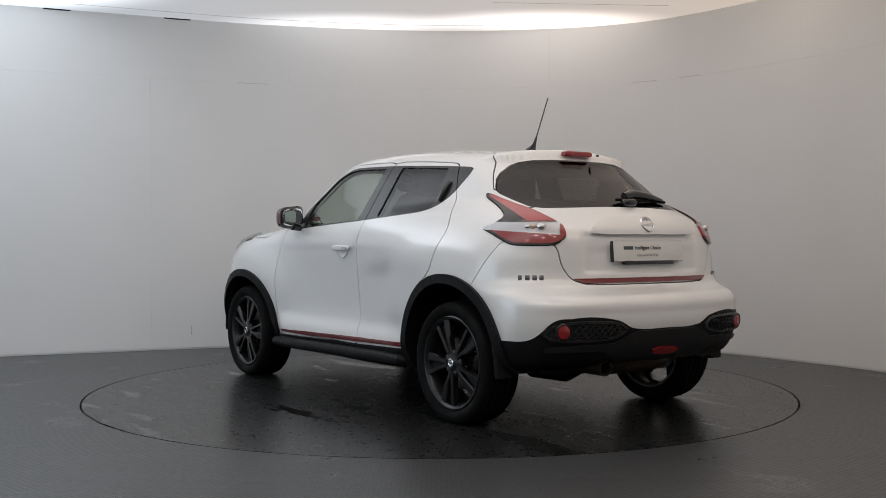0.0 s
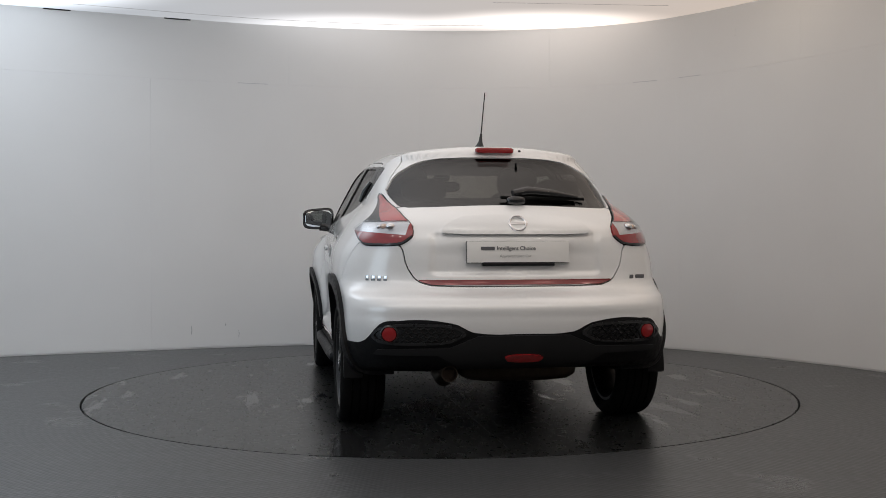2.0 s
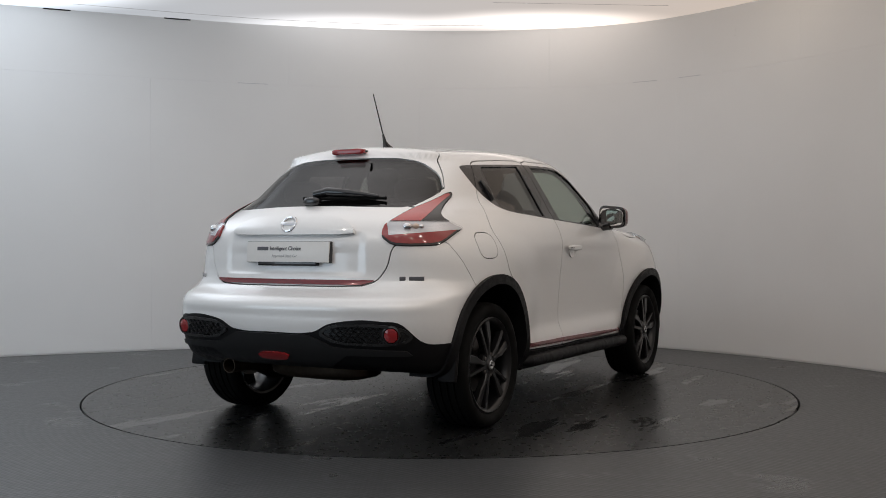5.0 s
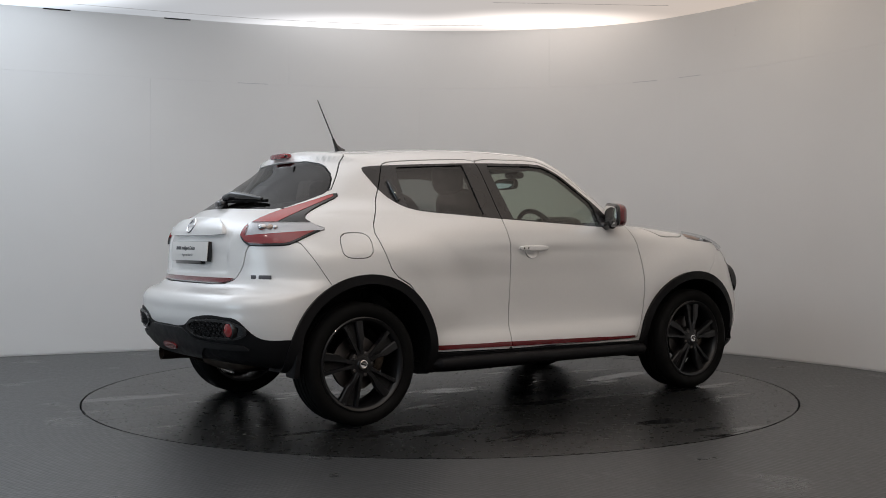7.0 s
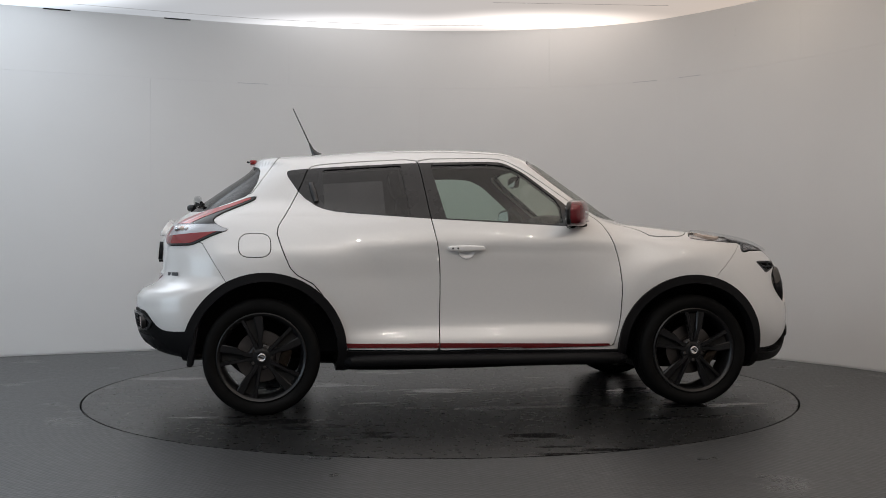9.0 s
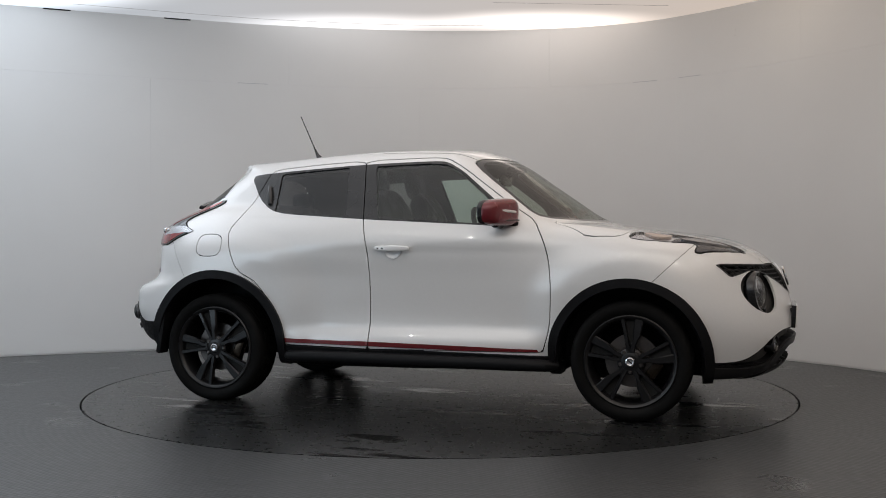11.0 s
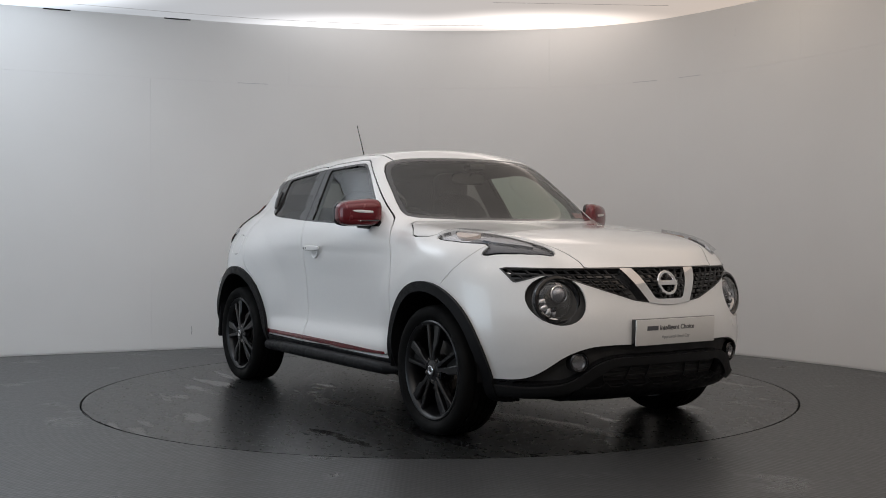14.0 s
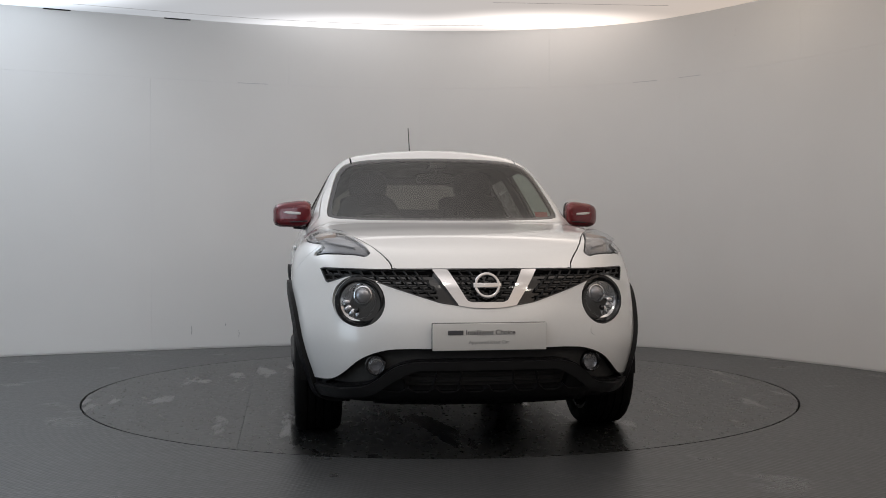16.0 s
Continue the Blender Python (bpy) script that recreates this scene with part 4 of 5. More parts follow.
mouth_shell, solid = split(intake, mouth)
recess_shell, solid = split(solid, recess)
intake_ob = skin("lower_intake", solid, CLADDING, car, "black lower front bumper", both=True, off=0.0, depth=0.07)
# black backing sheet stands in for the shade inside the opening
skin("intake_mouth", mouth_shell, GAP_SHADE, intake_ob, "black sheet for the dark inside the lower opening", both=True, off=-0.065, depth=0)
skin("intake_panel", recess_shell, GLOSS_BLACK, intake_ob, "gloss black recess with the fog lamps", both=True, off=-0.040, depth=0)
for z in (0.325, 0.350, 0.372):
    part("intake_slat", tube([on_front(y, z, -0.030) for y in np.linspace(-0.36, 0.36, 13)], 0.0055, 6), GREY_PLASTIC, intake_ob)
for y in (-0.25, -0.13, 0.13, 0.25):
    part("intake_strut", tube([on_front(y, 0.305, -0.026), on_front(y * 0.92, 0.388, -0.026)], 0.006, 6), GREY_PLASTIC, intake_ob)


def bar_band(p):
    y = np.abs(p[:, 1])
    top = curve(y, ((0, .432), (.15, .432), (.28, .431), (.33, .430), (.42, .405), (.54, .318), (.62, .30), (.9, .31)))
    low = curve(y, ((0, .395), (.15, .395), (.27, .394), (.32, .392), (.40, .355), (.52, .275), (.62, .255), (.9, .25)))
    return np.maximum(p[:, 2] - top, low - p[:, 2])


bar, _ = split(intake, bar_band)
skin("bumper_bar", bar, GREY_PLASTIC, intake_ob, "dark grey shaped bumper bar", both=True, off=0.014, depth=0.03)
lip, _ = split(intake, lambda p: np.maximum(p[:, 2] - 0.292 - 0.02 * np.cos(p[:, 1] * 26) ** 8, np.abs(p[:, 1]) - 0.50))
skin("bumper_lip", lip, CLADDING, intake_ob, "black lower lip", both=True, off=0.010, depth=0.03)
for s in (-1, 1):
    c = on_front(s * 0.505, 0.412)
    m = Matrix.Translation(c + Vector((-0.010, 0, 0))) @ Vector((1, s * 0.25, 0)).to_track_quat("-Y", "Z").to_matrix().to_4x4()
    fog = part("fog_lamp", moved(lathe([(0.048, 0.06), (0.048, -0.006), (0.042, -0.012), (0.038, -0.004), (0.034, 0.02), (0.003, 0.03)], 32), m), GLOSS_BLACK, intake_ob, "round front fog lamp")
    part("reflector", moved(lathe([(0.036, 0.004), (0.026, 0.016), (0.003, 0.020)], 24), m), LAMP_GREY, fog)
    part("lens", moved(lathe([(0.037, 0.0), (0.022, -0.009), (0.002, -0.011)], 24), m), CLEAR_LENS, fog).visible_shadow = False


# ---- plates ----
def writing(text, size, mat, parent, m, bold=0.0):
    d = bpy.data.curves.new("writing", "FONT")
    d.body, d.size, d.align_x, d.align_y, d.extrude, d.offset = text, size, "LEFT", "CENTER", 0.0004, bold
    d.materials.append(mat)
    ob = new("writing", d)
    ob.parent = parent
    ob.matrix_basis = m
    return ob


def plate(name, m, w, h):
    """m: middle of the plate's face; local x to the right, y up, z out."""
    ob = part(name, moved(box((w, h, 0.008), (0, 0, -0.004), 0.003), m), PLATE_WHITE, car, "white dealer plate with grey writing")
    part("plate_holder", moved(box((w + 0.004, h + 0.004, 0.026), (0, 0, -0.0185), 0.004), m), GLOSS_BLACK, ob)
    part("name_bar", moved(box((w * 0.135, h * 0.17, 0.0012), (-w * 0.30, h * 0.16, 0.0006)), m), PRINT, ob)
    writing("Intelligent Choice", h * 0.262, PRINT, ob, m @ Matrix.Translation((-w * 0.212, h * 0.16, 0.0010)), 0.0006)
    writing("Approved Used Car", h * 0.185, PALE_PRINT, ob, m @ Matrix.Translation((-w * 0.185, h * -0.20, 0.0010)))
    return ob


FACE_FRONT = Matrix(((0, 0, 1, 0), (1, 0, 0, 0), (0, 1, 0, 0), (0, 0, 0, 1)))
FACE_REAR = Matrix(((0, 0, -1, 0), (-1, 0, 0, 0), (0, 1, 0, 0), (0, 0, 0, 1)))
plate("front_plate", Matrix.Translation((2.122, 0, 0.544)) @ Matrix.Rotation(radians(3), 4, "Y") @ FACE_FRONT, 0.522, 0.122)
part("plate_bracket", box((0.06, 0.50, 0.10), (2.075, 0, 0.545), 0.01), GLOSS_BLACK, car, "black plate bracket")
plate("rear_plate", Matrix.Translation((-1.896, 0, 0.921)) @ Matrix.Rotation(radians(5), 4, "Y") @ FACE_REAR, 0.522, 0.106)
part("plate_bracket", box((0.03, 0.37, 0.022), (-1.886, 0, 0.861), 0.005), GLOSS_BLACK, tailgate, "black strip under the plate")

# ---- rear details ----
PLINTH = ((-.2, 1.094), (.25, 1.088), (.35, 1.05), (.395, 1.005), (-.2, 1.003))
plinth, _ = split(gate, inside_of(PLINTH, "yz", None, 1))
skin("gate_trim", plinth, PAINT, tailgate, "raised white trim above the plate", both=True, off=0.026, depth=0.04)
red_bar, _ = split(gate, inside_of(((-.2, .782), (.49, .782), (.505, .772), (.47, .757), (-.2, .757)), "yz", None, 0))
skin("red_stripe", red_bar, STRIPE, tailgate, "metallic red tailgate stripe", both=True, off=0.006)
skirt_ob = skin("rear_skirt", skirt, CLADDING, car, "black rear bumper skirt", both=True, off=0.004)
POD = ((.275, .525), (.345, .572), (.60, .578), (.70, .558), (.735, .52), (.705, .482), (.60, .472), (.37, .478))
pod_d = inside_of(POD, "yz", behind(-1.5), 1)
pod_face, _ = split(skirt, pod_d)
pair("vent_pod", keep(pod_face, -pod_d(pod_face[0]) - 0.012), TRIM_BLACK, (skirt_ob, skirt_ob), "satin black vent frame", off=0.014, depth=0.03)
mesh_zone = keep(pod_face, pod_d(pod_face[0]) + 0.012)
pair("vent_mesh", mesh_zone, GLOSS_BLACK, (skirt_ob, skirt_ob), "black vent mesh", off=0.005, depth=0)
for s in (-1, 1):
    for r in range(4):
        z = 0.496 + r * 0.019
        part("vent_rib", tube([on_rear(s * (0.345 + 0.018 * k), z + (0.006 if (k + r) % 2 else -0.006), 0.010) for k in range(15)], 0.004, 5), CLADDING, skirt_ob)
    c = on_rear(s * 0.648, 0.526, 0.012)
    n = (Vector(slope(np.array([c]))[0]) + Vector((-1.2, 0, 0))).normalized()
    m = Matrix.Translation(c) @ n.to_track_quat("-Y", "Z").to_matrix().to_4x4()
    ring = part("rear_reflector", moved(lathe([(0.046, 0.02), (0.046, -0.004), (0.040, -0.007), (0.037, 0.004), (0.002, 0.006)], 32), m), TRIM_BLACK, skirt_ob, "round rear reflector in black ring")
    part("red_lens", moved(lathe([(0.037, 0.004), (0.034, -0.005), (0.018, -0.009), (0.002, -0.010)], 32), m), RED_LENS, ring, "round red lens")
centre, _ = split(skirt, inside_of(((-.1, .432), (.07, .430), (.105, .412), (.07, .396), (-.1, .394)), "yz", behind(-1.6), 1))
skin("rear_fog_lamp", centre, RED_LENS, skirt_ob, "red rear fog lamp", both=True, off=0.024, depth=0.02)
tunnel, _ = split(skirt, inside_of(((-.2, .518), (.225, .518), (.36, .462), (.70, .450), (.72, .425), (.42, .425), (.30, .36), (-.2, .36)), "yz", behind(-1.6), 0))
skin("skirt_panel", tunnel, GREY_PLASTIC, skirt_ob, "raised centre of the rear skirt", both=True, off=0.014, depth=0.02)
pipe = part("exhaust_pipe", tube([(-1.30, 0.30, 0.26), (-1.6, 0.33, 0.27), (-1.74, 0.345, 0.315), (-1.86, 0.352, 0.322)], [0.05, 0.05, 0.034, 0.034], 20), RUST, car, "heat stained exhaust pipe")
part("tail_pipe", moved(lathe([(0.036, 0.0), (0.040, 0.0), (0.040, 0.12), (0.036, 0.12), (0.034, 0.02)], 24, True), Matrix.Translation((-1.93, 0.355, 0.324)) @ Matrix.Rotation(radians(-90), 4, "Z")), RUST, pipe, "stained tail pipe")
part("silencer", blob((0.28, 0.62, 0.14), (-1.62, -0.05, 0.32), 4), RUST, car, "rear silencer box")
part("rear_axle", tube([(-1.265, -0.66, 0.30), (-1.20, -0.3, 0.28), (-1.20, 0.3, 0.28), (-1.265, 0.66, 0.30)], 0.035, 10), CLADDING, car, "black rear axle beam")
part("front_subframe", box((0.5, 1.1, 0.09), (1.25, 0, 0.235), 0.03), CLADDING, car, "black front subframe")
stop = part("stop_lamp", blob((0.05, 0.215, 0.034), (-1.333, 0.0, 1.472), 5), RED_LENS, car, "red high stop lamp in the spoiler")
part("washer_nozzle", blob((0.02, 0.014, 0.012), (-1.362, -0.135, 1.468)), GLOSS_BLACK, car)
# rear wiper
wiper = part("rear_wiper", blob((0.06, 0.10, 0.045), (-1.715, -0.03, 1.183), 3), GLOSS_BLACK, tailgate, "black rear wiper")
part("wiper_arm", tube([on_rear(-0.02, 1.195, 0.03), on_rear(-0.10, 1.205, 0.035), on_rear(-0.22, 1.20, 0.03), on_rear(-0.38, 1.19, 0.018)], [0.020, 0.026, 0.022, 0.010], 10), GLOSS_BLACK, wiper)
part("wiper_blade", tube([on_rear(0.045, 1.186, 0.016), on_rear(-0.15, 1.188, 0.012), on_rear(-0.42, 1.186, 0.012)], 0.008, 8), RUBBER, wiper)
# side marks beside the tailgate: plain bars in place of the badges
for k, (w, x0) in enumerate(((0.020, 0.735), (0.024, 0.708), (0.024, 0.680), (0.022, 0.652))):
    p = on_rear(x0, 0.79, 0.003)
    part("badge_bar", moved(box((0.006, w, 0.026), (0, 0, 0), 0.002), Matrix.Translation(p) @ Matrix.Rotation(radians(-42), 4, "Z")), CHROME, car, "small chrome badge bars")
for w, y0 in ((0.030, -0.625), (0.075, -0.683)):
    p = on_rear(y0, 0.79, 0.002)
    part("dealer_bar", moved(box((0.003, w, 0.020), (0, 0, 0), 0.001), Matrix.Translation(p) @ Matrix.Rotation(radians(34), 4, "Z")), PRINT, car, "grey dealer mark bars")
# aerial
base = part("aerial", tube([(-0.925, 0, 1.515), (-0.945, 0, 1.535), (-0.962, 0, 1.56), (-0.98, 0, 1.60)], [0.034, 0.022, 0.011, 0.006], 14), GLOSS_BLACK, car, "black whip aerial on the roof")
part("aerial_rod", tube([(-0.98, 0, 1.60), (-1.085, 0, 1.825)], [0.0042, 0.0030], 8), GLOSS_BLACK, base)

# ---- mirrors, handles, flaps ----
for i, s in enumerate((-1, 1)):
    def swept(bm, by=0.46, about=0.873):
        for v in bm.verts:
            v.co.x -= by * (abs(v.co.y) - about)
        return bm

    def shape(x, y, z):
        taper = 1 - 0.16 * (y * s * 0.5 + 0.5)
        return (x * (1 - 0.10 * max(0, y * s)) if x > 0 else x * 0.40, y, z * taper - 0.06 * (y * s))

    def rim_shape(x, y, z):
        return (x, y, z * (1 - 0.16 * (y * s * 0.5 + 0.5)) - 0.06 * (y * s))
    cap = part("door_mirror", swept(blob((0.135, 0.222, 0.162), (0.537, s * 0.873, 1.135), 3.7, 36, shape)), RED_PAINT, fd[i], "red metallic door mirror cap")
    part("mirror_housing", swept(blob((0.040, 0.224, 0.164), (0.512, s * 0.873, 1.134), 4.5, 30, rim_shape)), GLOSS_BLACK, cap, "black mirror housing")
    part("mirror_glass", swept(blob((0.010, 0.190, 0.126), (0.4945, s * 0.873, 1.134), 4.5, 24, rim_shape), 0.44), MIRROR, cap, "mirror glass")
    part("indicator_strip", swept(tube([(0.605, s * 0.825, 1.137), (0.602, s * 0.885, 1.141), (0.590, s * 0.940, 1.147), (0.560, s * 0.978, 1.149)], [0.007, 0.009, 0.006, 0.005], 8)), PLATE_WHITE, cap, "pale indicator strip")
    part("cap_seam", swept(tube([(0.600, s * 0.79, 1.092), (0.600, s * 0.87, 1.088), (0.588, s * 0.94, 1.090), (0.555, s * 0.975, 1.094)], 0.004, 6)), GLOSS_BLACK, cap, "dark seam under the cap")
    part("mirror_foot", tube([(0.50, s * 0.74, 1.072), (0.53, s * 0.80, 1.068), (0.52, s * 0.86, 1.078)], [0.030, 0.026, 0.03], 12), GLOSS_BLACK, cap, "black mirror foot")
    c = on_side(-0.10, 0.925, 0.0, s)
    grip = part("door_handle", blob((0.215, 0.026, 0.036), c + Vector((-0.002, s * 0.024, 0.008)), 4, 28, lambda x, y, z: (x, y * (1 - 0.35 * x * x), z * (1 - 0.15 * abs(x)))), PAINT, fd[i], "white door handle")
    m = Matrix.Translation(c + Vector((-0.0, s * 0.0005, 0))) @ Matrix.Rotation(math.pi if s > 0 else 0, 4, "Z")
    part("handle_cup", moved(lathe([(0.053, 0.006), (0.052, -0.003), (0.047, 0.001), (0.025, 0.004), (0.002, 0.004)], 32), m), PAINT, grip, "shallow handle cup")
    for dx in (-0.085, -0.055):
        part("lock_hole", blob((0.010, 0.006, 0.010), c + Vector((dx, s * 0.036, 0.008)), 2.2, 10), GLOSS_BLACK, grip)
    # black handle pocket in the rear window surround
    p0, p1 = on_side(-0.985, 1.31, 0.004, s), on_side(-0.955, 1.20, 0.004, s)
    part("rear_handle", tube([p0, p0.lerp(p1, 0.5) + Vector((0, s * 0.006, 0)), p1], [0.014, 0.020, 0.014], 10), GLOSS_BLACK, rd[i], "black hidden door handle")
    for fx, top, low in ((-1.640, 0.54, 0.275), (-0.795, 0.36, 0.24), (0.845, 0.40, 0.25)):
        yy = 0.835 if fx < -1.2 else 0.80
        part("mud_flap", box((0.035, 0.10 if fx < -1.2 else 0.12, top - low), (fx, s * (yy - (0.030 if fx < -1.2 else 0.055)), (top + low) / 2), 0.016, Matrix.Rotation(radians(9 if fx < -1.2 else -4), 4, "Y")), CLADDING, car, "black mud flap")
    for cx, cz, r_in, r_out in ARCHES:
        bm = bmesh.new()
        rows = []
        for k in range(33):
            a = math.pi * (-0.02 + 1.04 * k / 32)
            rows.append([bm.verts.new((cx + (r_in + 0.01) * math.cos(a), s * y, max(cz + (r_in + 0.01) * math.sin(a), 0.2))) for y in (0.50, 0.84)])
        for a, b in zip(rows, rows[1:]):
            bm.faces.new((a[0], a[1], b[1], b[0]))
        bm.faces.new([r[0] for r in rows])
        part("wheel_liner", bm, CLADDING, car, "black wheel arch liner")

# tow eye cover on the left of the bumper
cover, _ = split(front_bumper, inside_of(((.50, .585), (.565, .585), (.57, .535), (.50, .535)), "yz", front_of(1.5), 1))
skin("tow_cover", cover, PAINT, car, "square white tow eye cover", left=True, off=0.0025, depth=0.004)


# ---- wheels ----
def build_wheel():
    """A wheel about the y axis, outer face towards -y, hub cap face at y = 0."""
    rim = part("wheel", lathe([(0.246, -0.004), (0.252, 0.0), (0.252, 0.012), (0.236, 0.02), (0.228, 0.05), (0.226, 0.15), (0.245, 0.185), (0.252, 0.19), (0.252, 0.198), (0.238, 0.196), (0.215, 0.15),
                               (0.215, 0.05), (0.226, 0.016), (0.236, 0.0)], 64, True), ALLOY, car, "dark alloy wheel with five twin spokes")
    sp = []
    for r, bulge in ((0.250, 0.006), (0.268, -0.010), (0.292, -0.016), (0.312, -0.010), (0.322, 0.004), (0.3265, 0.020)):
        sp.append((r, bulge))
    tread = []
    for y in (0.045, 0.085, 0.125, 0.165):
        tread += [(0.328, y - 0.005), (0.3195, y - 0.004), (0.3195, y + 0.004), (0.328, y + 0.005)]
    prof = sp + tread + [(0.3265, 0.186), (0.322, 0.200), (0.312, 0.212), (0.292, 0.218), (0.268, 0.212), (0.250, 0.196)]
    part("tyre", lathe(prof, 72, True), RUBBER, rim, "black rubber tyre")
    for k in range(5):
        a = 2 * math.pi * k / 5 + math.pi / 2
        thin = ((0.050, 0.013, 0.008, 0.006), (0.100, 0.0105, 0.018, 0.005), (0.165, 0.0105, 0.031, 0.006), (0.240, 0.013, 0.047, 0.010))
        broad = ((0.050, 0.014, -0.010, 0.006), (0.085, 0.0125, -0.015, 0.004), (0.115, 0.0135, -0.025, 0.003), (0.140, 0.020, -0.033, 0.004), (0.240, 0.026, -0.046, 0.010))
        for line in (thin, broad):
            bm = bmesh.new()
            rows = []
            for r, h, shift, y in line:
                rows.append([bm.verts.new((r, yy, shift + zz)) for yy, zz in ((y + 0.004, -h), (y - 0.002, -h * 0.72), (y - 0.002, h * 0.72), (y + 0.004, h), (y + 0.034, h * 0.8), (y + 0.034, -h * 0.8))])
            for p, q in zip(rows, rows[1:]):
                for j in range(6):
                    bm.faces.new((p[j], p[(j + 1) % 6], q[(j + 1) % 6], q[j]))
            bm.faces.new(rows[0])
            bm.faces.new(rows[-1])
            bm.transform(Matrix.Rotation(a, 4, "Y"))
            part("spoke", bm, ALLOY, rim, smooth=False)
        # recessed web, coloured black for the shade between the spokes
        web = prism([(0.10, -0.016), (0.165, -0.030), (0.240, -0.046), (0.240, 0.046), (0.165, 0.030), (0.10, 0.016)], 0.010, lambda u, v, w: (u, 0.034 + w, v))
        web.transform(Matrix.Rotation(a, 4, "Y"))
        part("spoke_web", web, GAP_SHADE, rim)
        an = a + math.pi / 5
        part("wheel_nut", moved(lathe([(0.011, 0.012), (0.011, -0.004), (0.008, -0.007), (0.001, -0.007)], 6), Matrix.Translation((0.057 * math.cos(-an), 0.012, 0.057 * math.sin(-an)))), STEEL, rim)
    part("hub", lathe([(0.072, 0.04), (0.072, 0.016), (0.055, 0.008), (0.034, 0.004), (0.030, -0.002), (0.002, -0.004)], 40), ALLOY, rim)
    part("hub_cap", lathe([(0.024, 0.0), (0.024, -0.005), (0.019, -0.007), (0.016, -0.005), (0.002, -0.005)], 28), CHROME, rim, "silver hub cap ring")
    part("hub_badge", moved(box((0.030, 0.003, 0.007), (0, -0.006, 0), 0.001), Matrix.Identity(4)), GLOSS_BLACK, rim)
    part("brake_disc", lathe([(0.145, 0.075), (0.145, 0.095), (0.06, 0.097), (0.06, 0.06), (0.075, 0.058), (0.08, 0.073)], 48, True), STEEL, rim, "steel brake disc")
    part("brake_caliper", box((0.06, 0.06, 0.14), (0.125, 0.085, 0.02), 0.015), RUST, rim, "worn brake caliper")
    return rim


wheel = build_wheel()
wheel.matrix_basis = pose(HUB_R, -0.846, HUB_Z, 0, 20, 0)
copy_thing(wheel, pose(HUB_F, -0.850, HUB_Z, 0, 37, 0))
copy_thing(wheel, Matrix.Translation((HUB_R, 0.846, HUB_Z)) @ pose(0, 0, 0, 0, 10, 180))
copy_thing(wheel, Matrix.Translation((HUB_F, 0.850, HUB_Z)) @ pose(0, 0, 0, 0, 50, 180))


# ---- inside the car ----
def seat(y, x=-0.05):
    base = part("front_seat", blob((0.54, 0.50, 0.20), (x + 0.12, y, 0.62), 4), SEAT_CLOTH, car, "dark cloth front seat")
    back = blob((0.16, 0.48, 0.66), (0, 0, 0.33), 3.6, 30, lambda a, b, c: (a + 0.3 * abs(b) ** 3, b * (1 - 0.16 * max(c, 0)), c))
    back.transform(Matrix.Translation((x - 0.10, y, 0.66)) @ Matrix.Rotation(radians(-17), 4, "Y"))
    part("backrest", back, SEAT_CLOTH, base)
    rest = blob((0.10, 0.26, 0.19), (0, 0, 0), 3.2)
    rest.transform(Matrix.Translation((x - 0.335, y, 1.355)) @ Matrix.Rotation(radians(-12), 4, "Y"))
    part("headrest", rest, SEAT_CLOTH, base)
    for s in (-1, 1):
        part("headrest_post", tube([(x - 0.30, y + s * 0.06, 1.20), (x - 0.33, y + s * 0.06, 1.32)], 0.007, 8), CHROME, base)


seat(-0.36)
seat(0.36)
bench = part("rear_seat", blob((0.50, 1.20, 0.20), (-0.80, 0, 0.66), 4), SEAT_CLOTH, car, "dark cloth rear bench")
back = blob((0.16, 1.18, 0.56), (0, 0, 0.28), 5)
back.transform(Matrix.Translation((-1.02, 0, 0.68)) @ Matrix.Rotation(radians(-20), 4, "Y"))
part("backrest", back, SEAT_CLOTH, bench)
for y in (-0.38, 0.38):
    part("headrest", blob((0.09, 0.25, 0.13), (-1.25, y, 1.255), 3.4), SEAT_CLOTH, bench)
part("parcel_shelf", box((0.42, 1.06, 0.03), (-1.46, 0, 1.07), 0.01), DASH, car, "black parcel shelf")
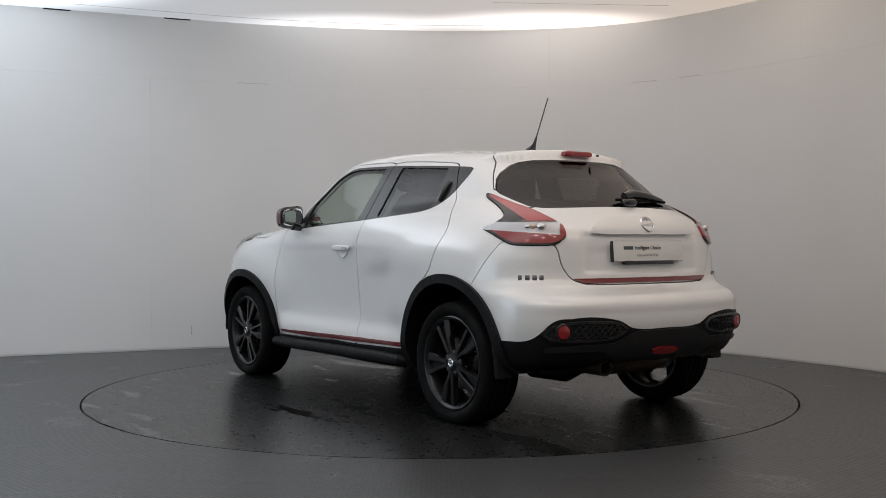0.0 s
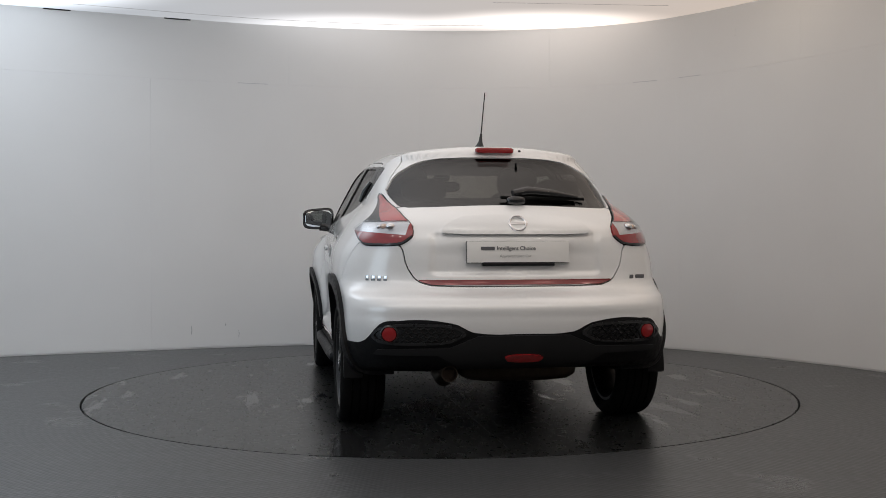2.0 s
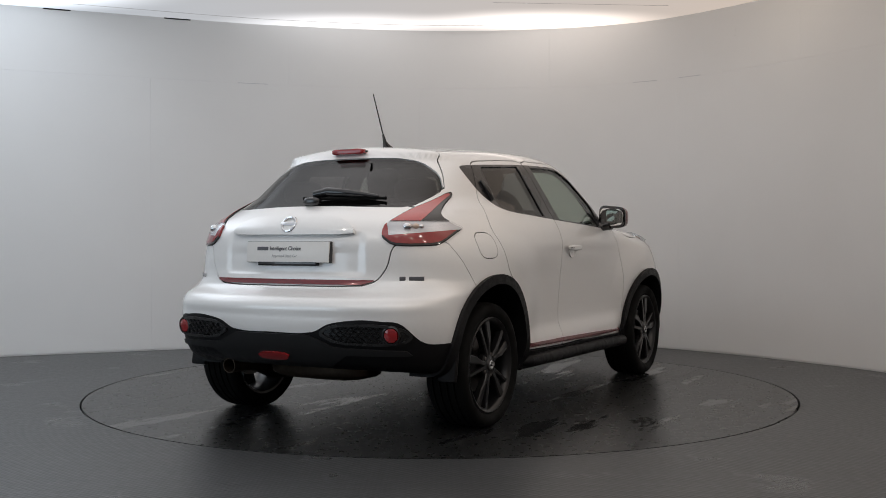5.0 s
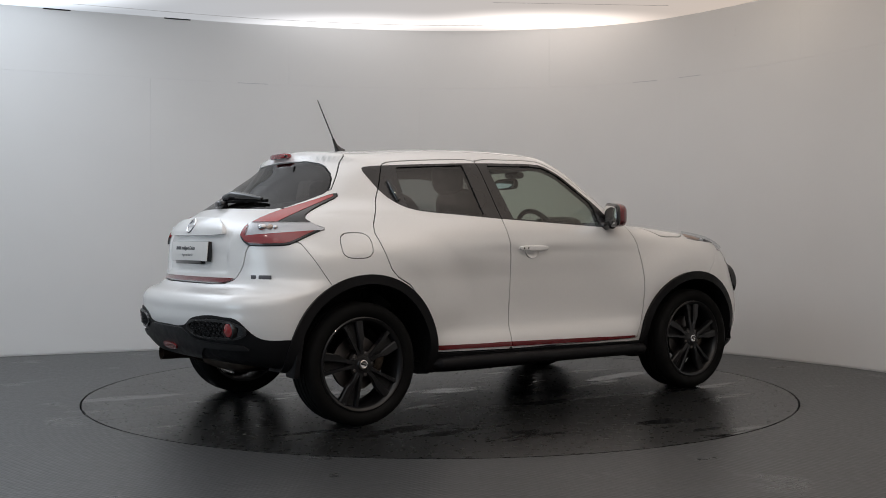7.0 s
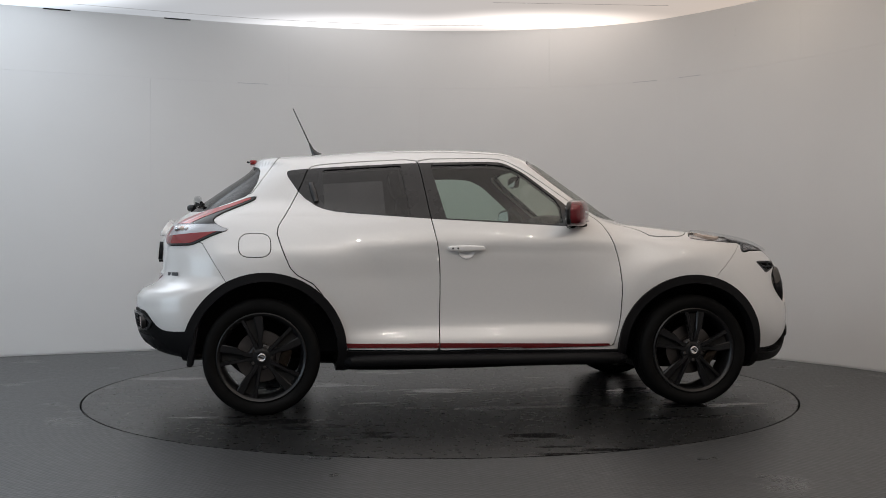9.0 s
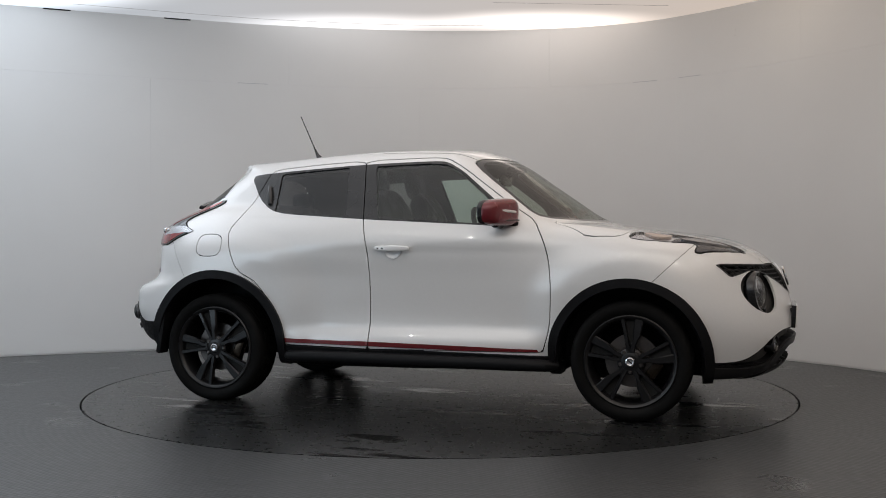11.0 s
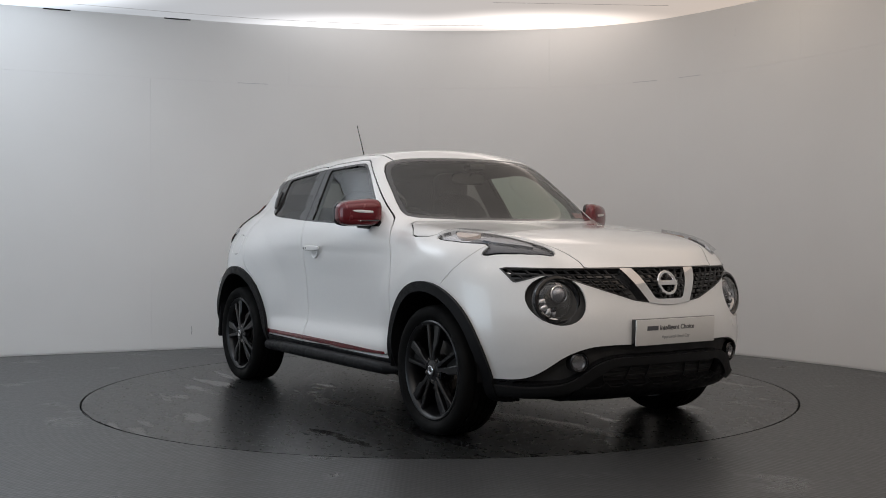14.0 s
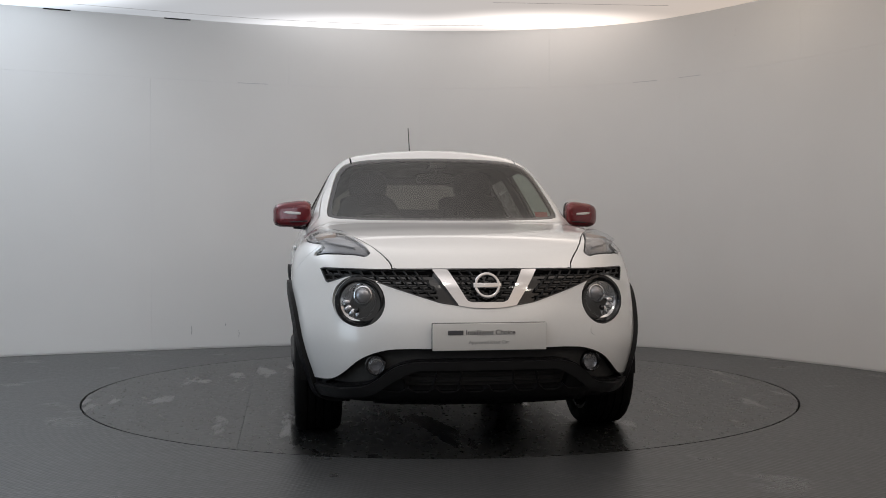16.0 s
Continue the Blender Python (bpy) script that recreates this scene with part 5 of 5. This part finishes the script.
dash = part("dashboard", blob((0.50, 1.38, 0.34), (0.72, 0, 0.92), 4, 36, lambda x, y, z: (x, y, z - 0.1 * max(x, 0))), DASH, car, "dark grey dashboard")
part("instrument_hood", blob((0.24, 0.34, 0.12), (0.50, -0.36, 1.075), 3), DASH, dash)
ringm = Matrix.Translation((0.34, -0.36, 1.00)) @ Matrix.Rotation(radians(-24), 4, "Y")
pts = [ringm @ Vector((0, 0.185 * math.cos(a), 0.185 * math.sin(a))) for a in [2 * math.pi * k / 36 for k in range(37)]]
sw = part("steering_wheel", tube(pts, 0.016, 10, False), DASH, car, "black steering wheel")
part("wheel_boss", moved(blob((0.06, 0.16, 0.13), (0.02, 0, 0), 3), ringm), DASH, sw)
for a in (0.15, math.pi - 0.15, -math.pi / 2):
    part("wheel_spoke", tube([ringm @ Vector((0.01, 0, 0)), ringm @ Vector((0, 0.18 * math.cos(a), 0.18 * math.sin(a)))], 0.014, 8), DASH, sw)
im = part("rear_view_mirror", blob((0.035, 0.24, 0.075), (0.36, 0.0, 1.36), 4), GLOSS_BLACK, car, "black rear view mirror")
part("mirror_glass", blob((0.006, 0.22, 0.06), (0.342, 0, 1.36), 5), MIRROR, im)
part("mirror_stem", tube([(0.37, 0, 1.38), (0.44, 0, 1.43)], 0.012, 8), GLOSS_BLACK, im)
part("sensor_pod", blob((0.12, 0.12, 0.05), (0.43, 0, 1.425), 3), GLOSS_BLACK, im)
part("tax_sticker", box((0.003, 0.075, 0.045), (0.715, 0.585, 1.13), 0.001, Matrix.Rotation(radians(-48), 4, "Y")), RED_PALE, car, "small red sticker inside the windscreen")
part("gear_console", box((0.6, 0.2, 0.3), (0.25, 0, 0.68), 0.04), DASH, car, "dark centre console")


# ---- what moves: the turntable and the car on it ----
def motions():
    rows = [(k * 0.5, pose(0, 0, 0, 0, 0, a)) for k, a in enumerate(HEADING)]
    walk(turntable, rows)
    walk(car, [(t, m @ pose(CAR_X, CAR_Y, 0)) for t, m in rows])


motions()
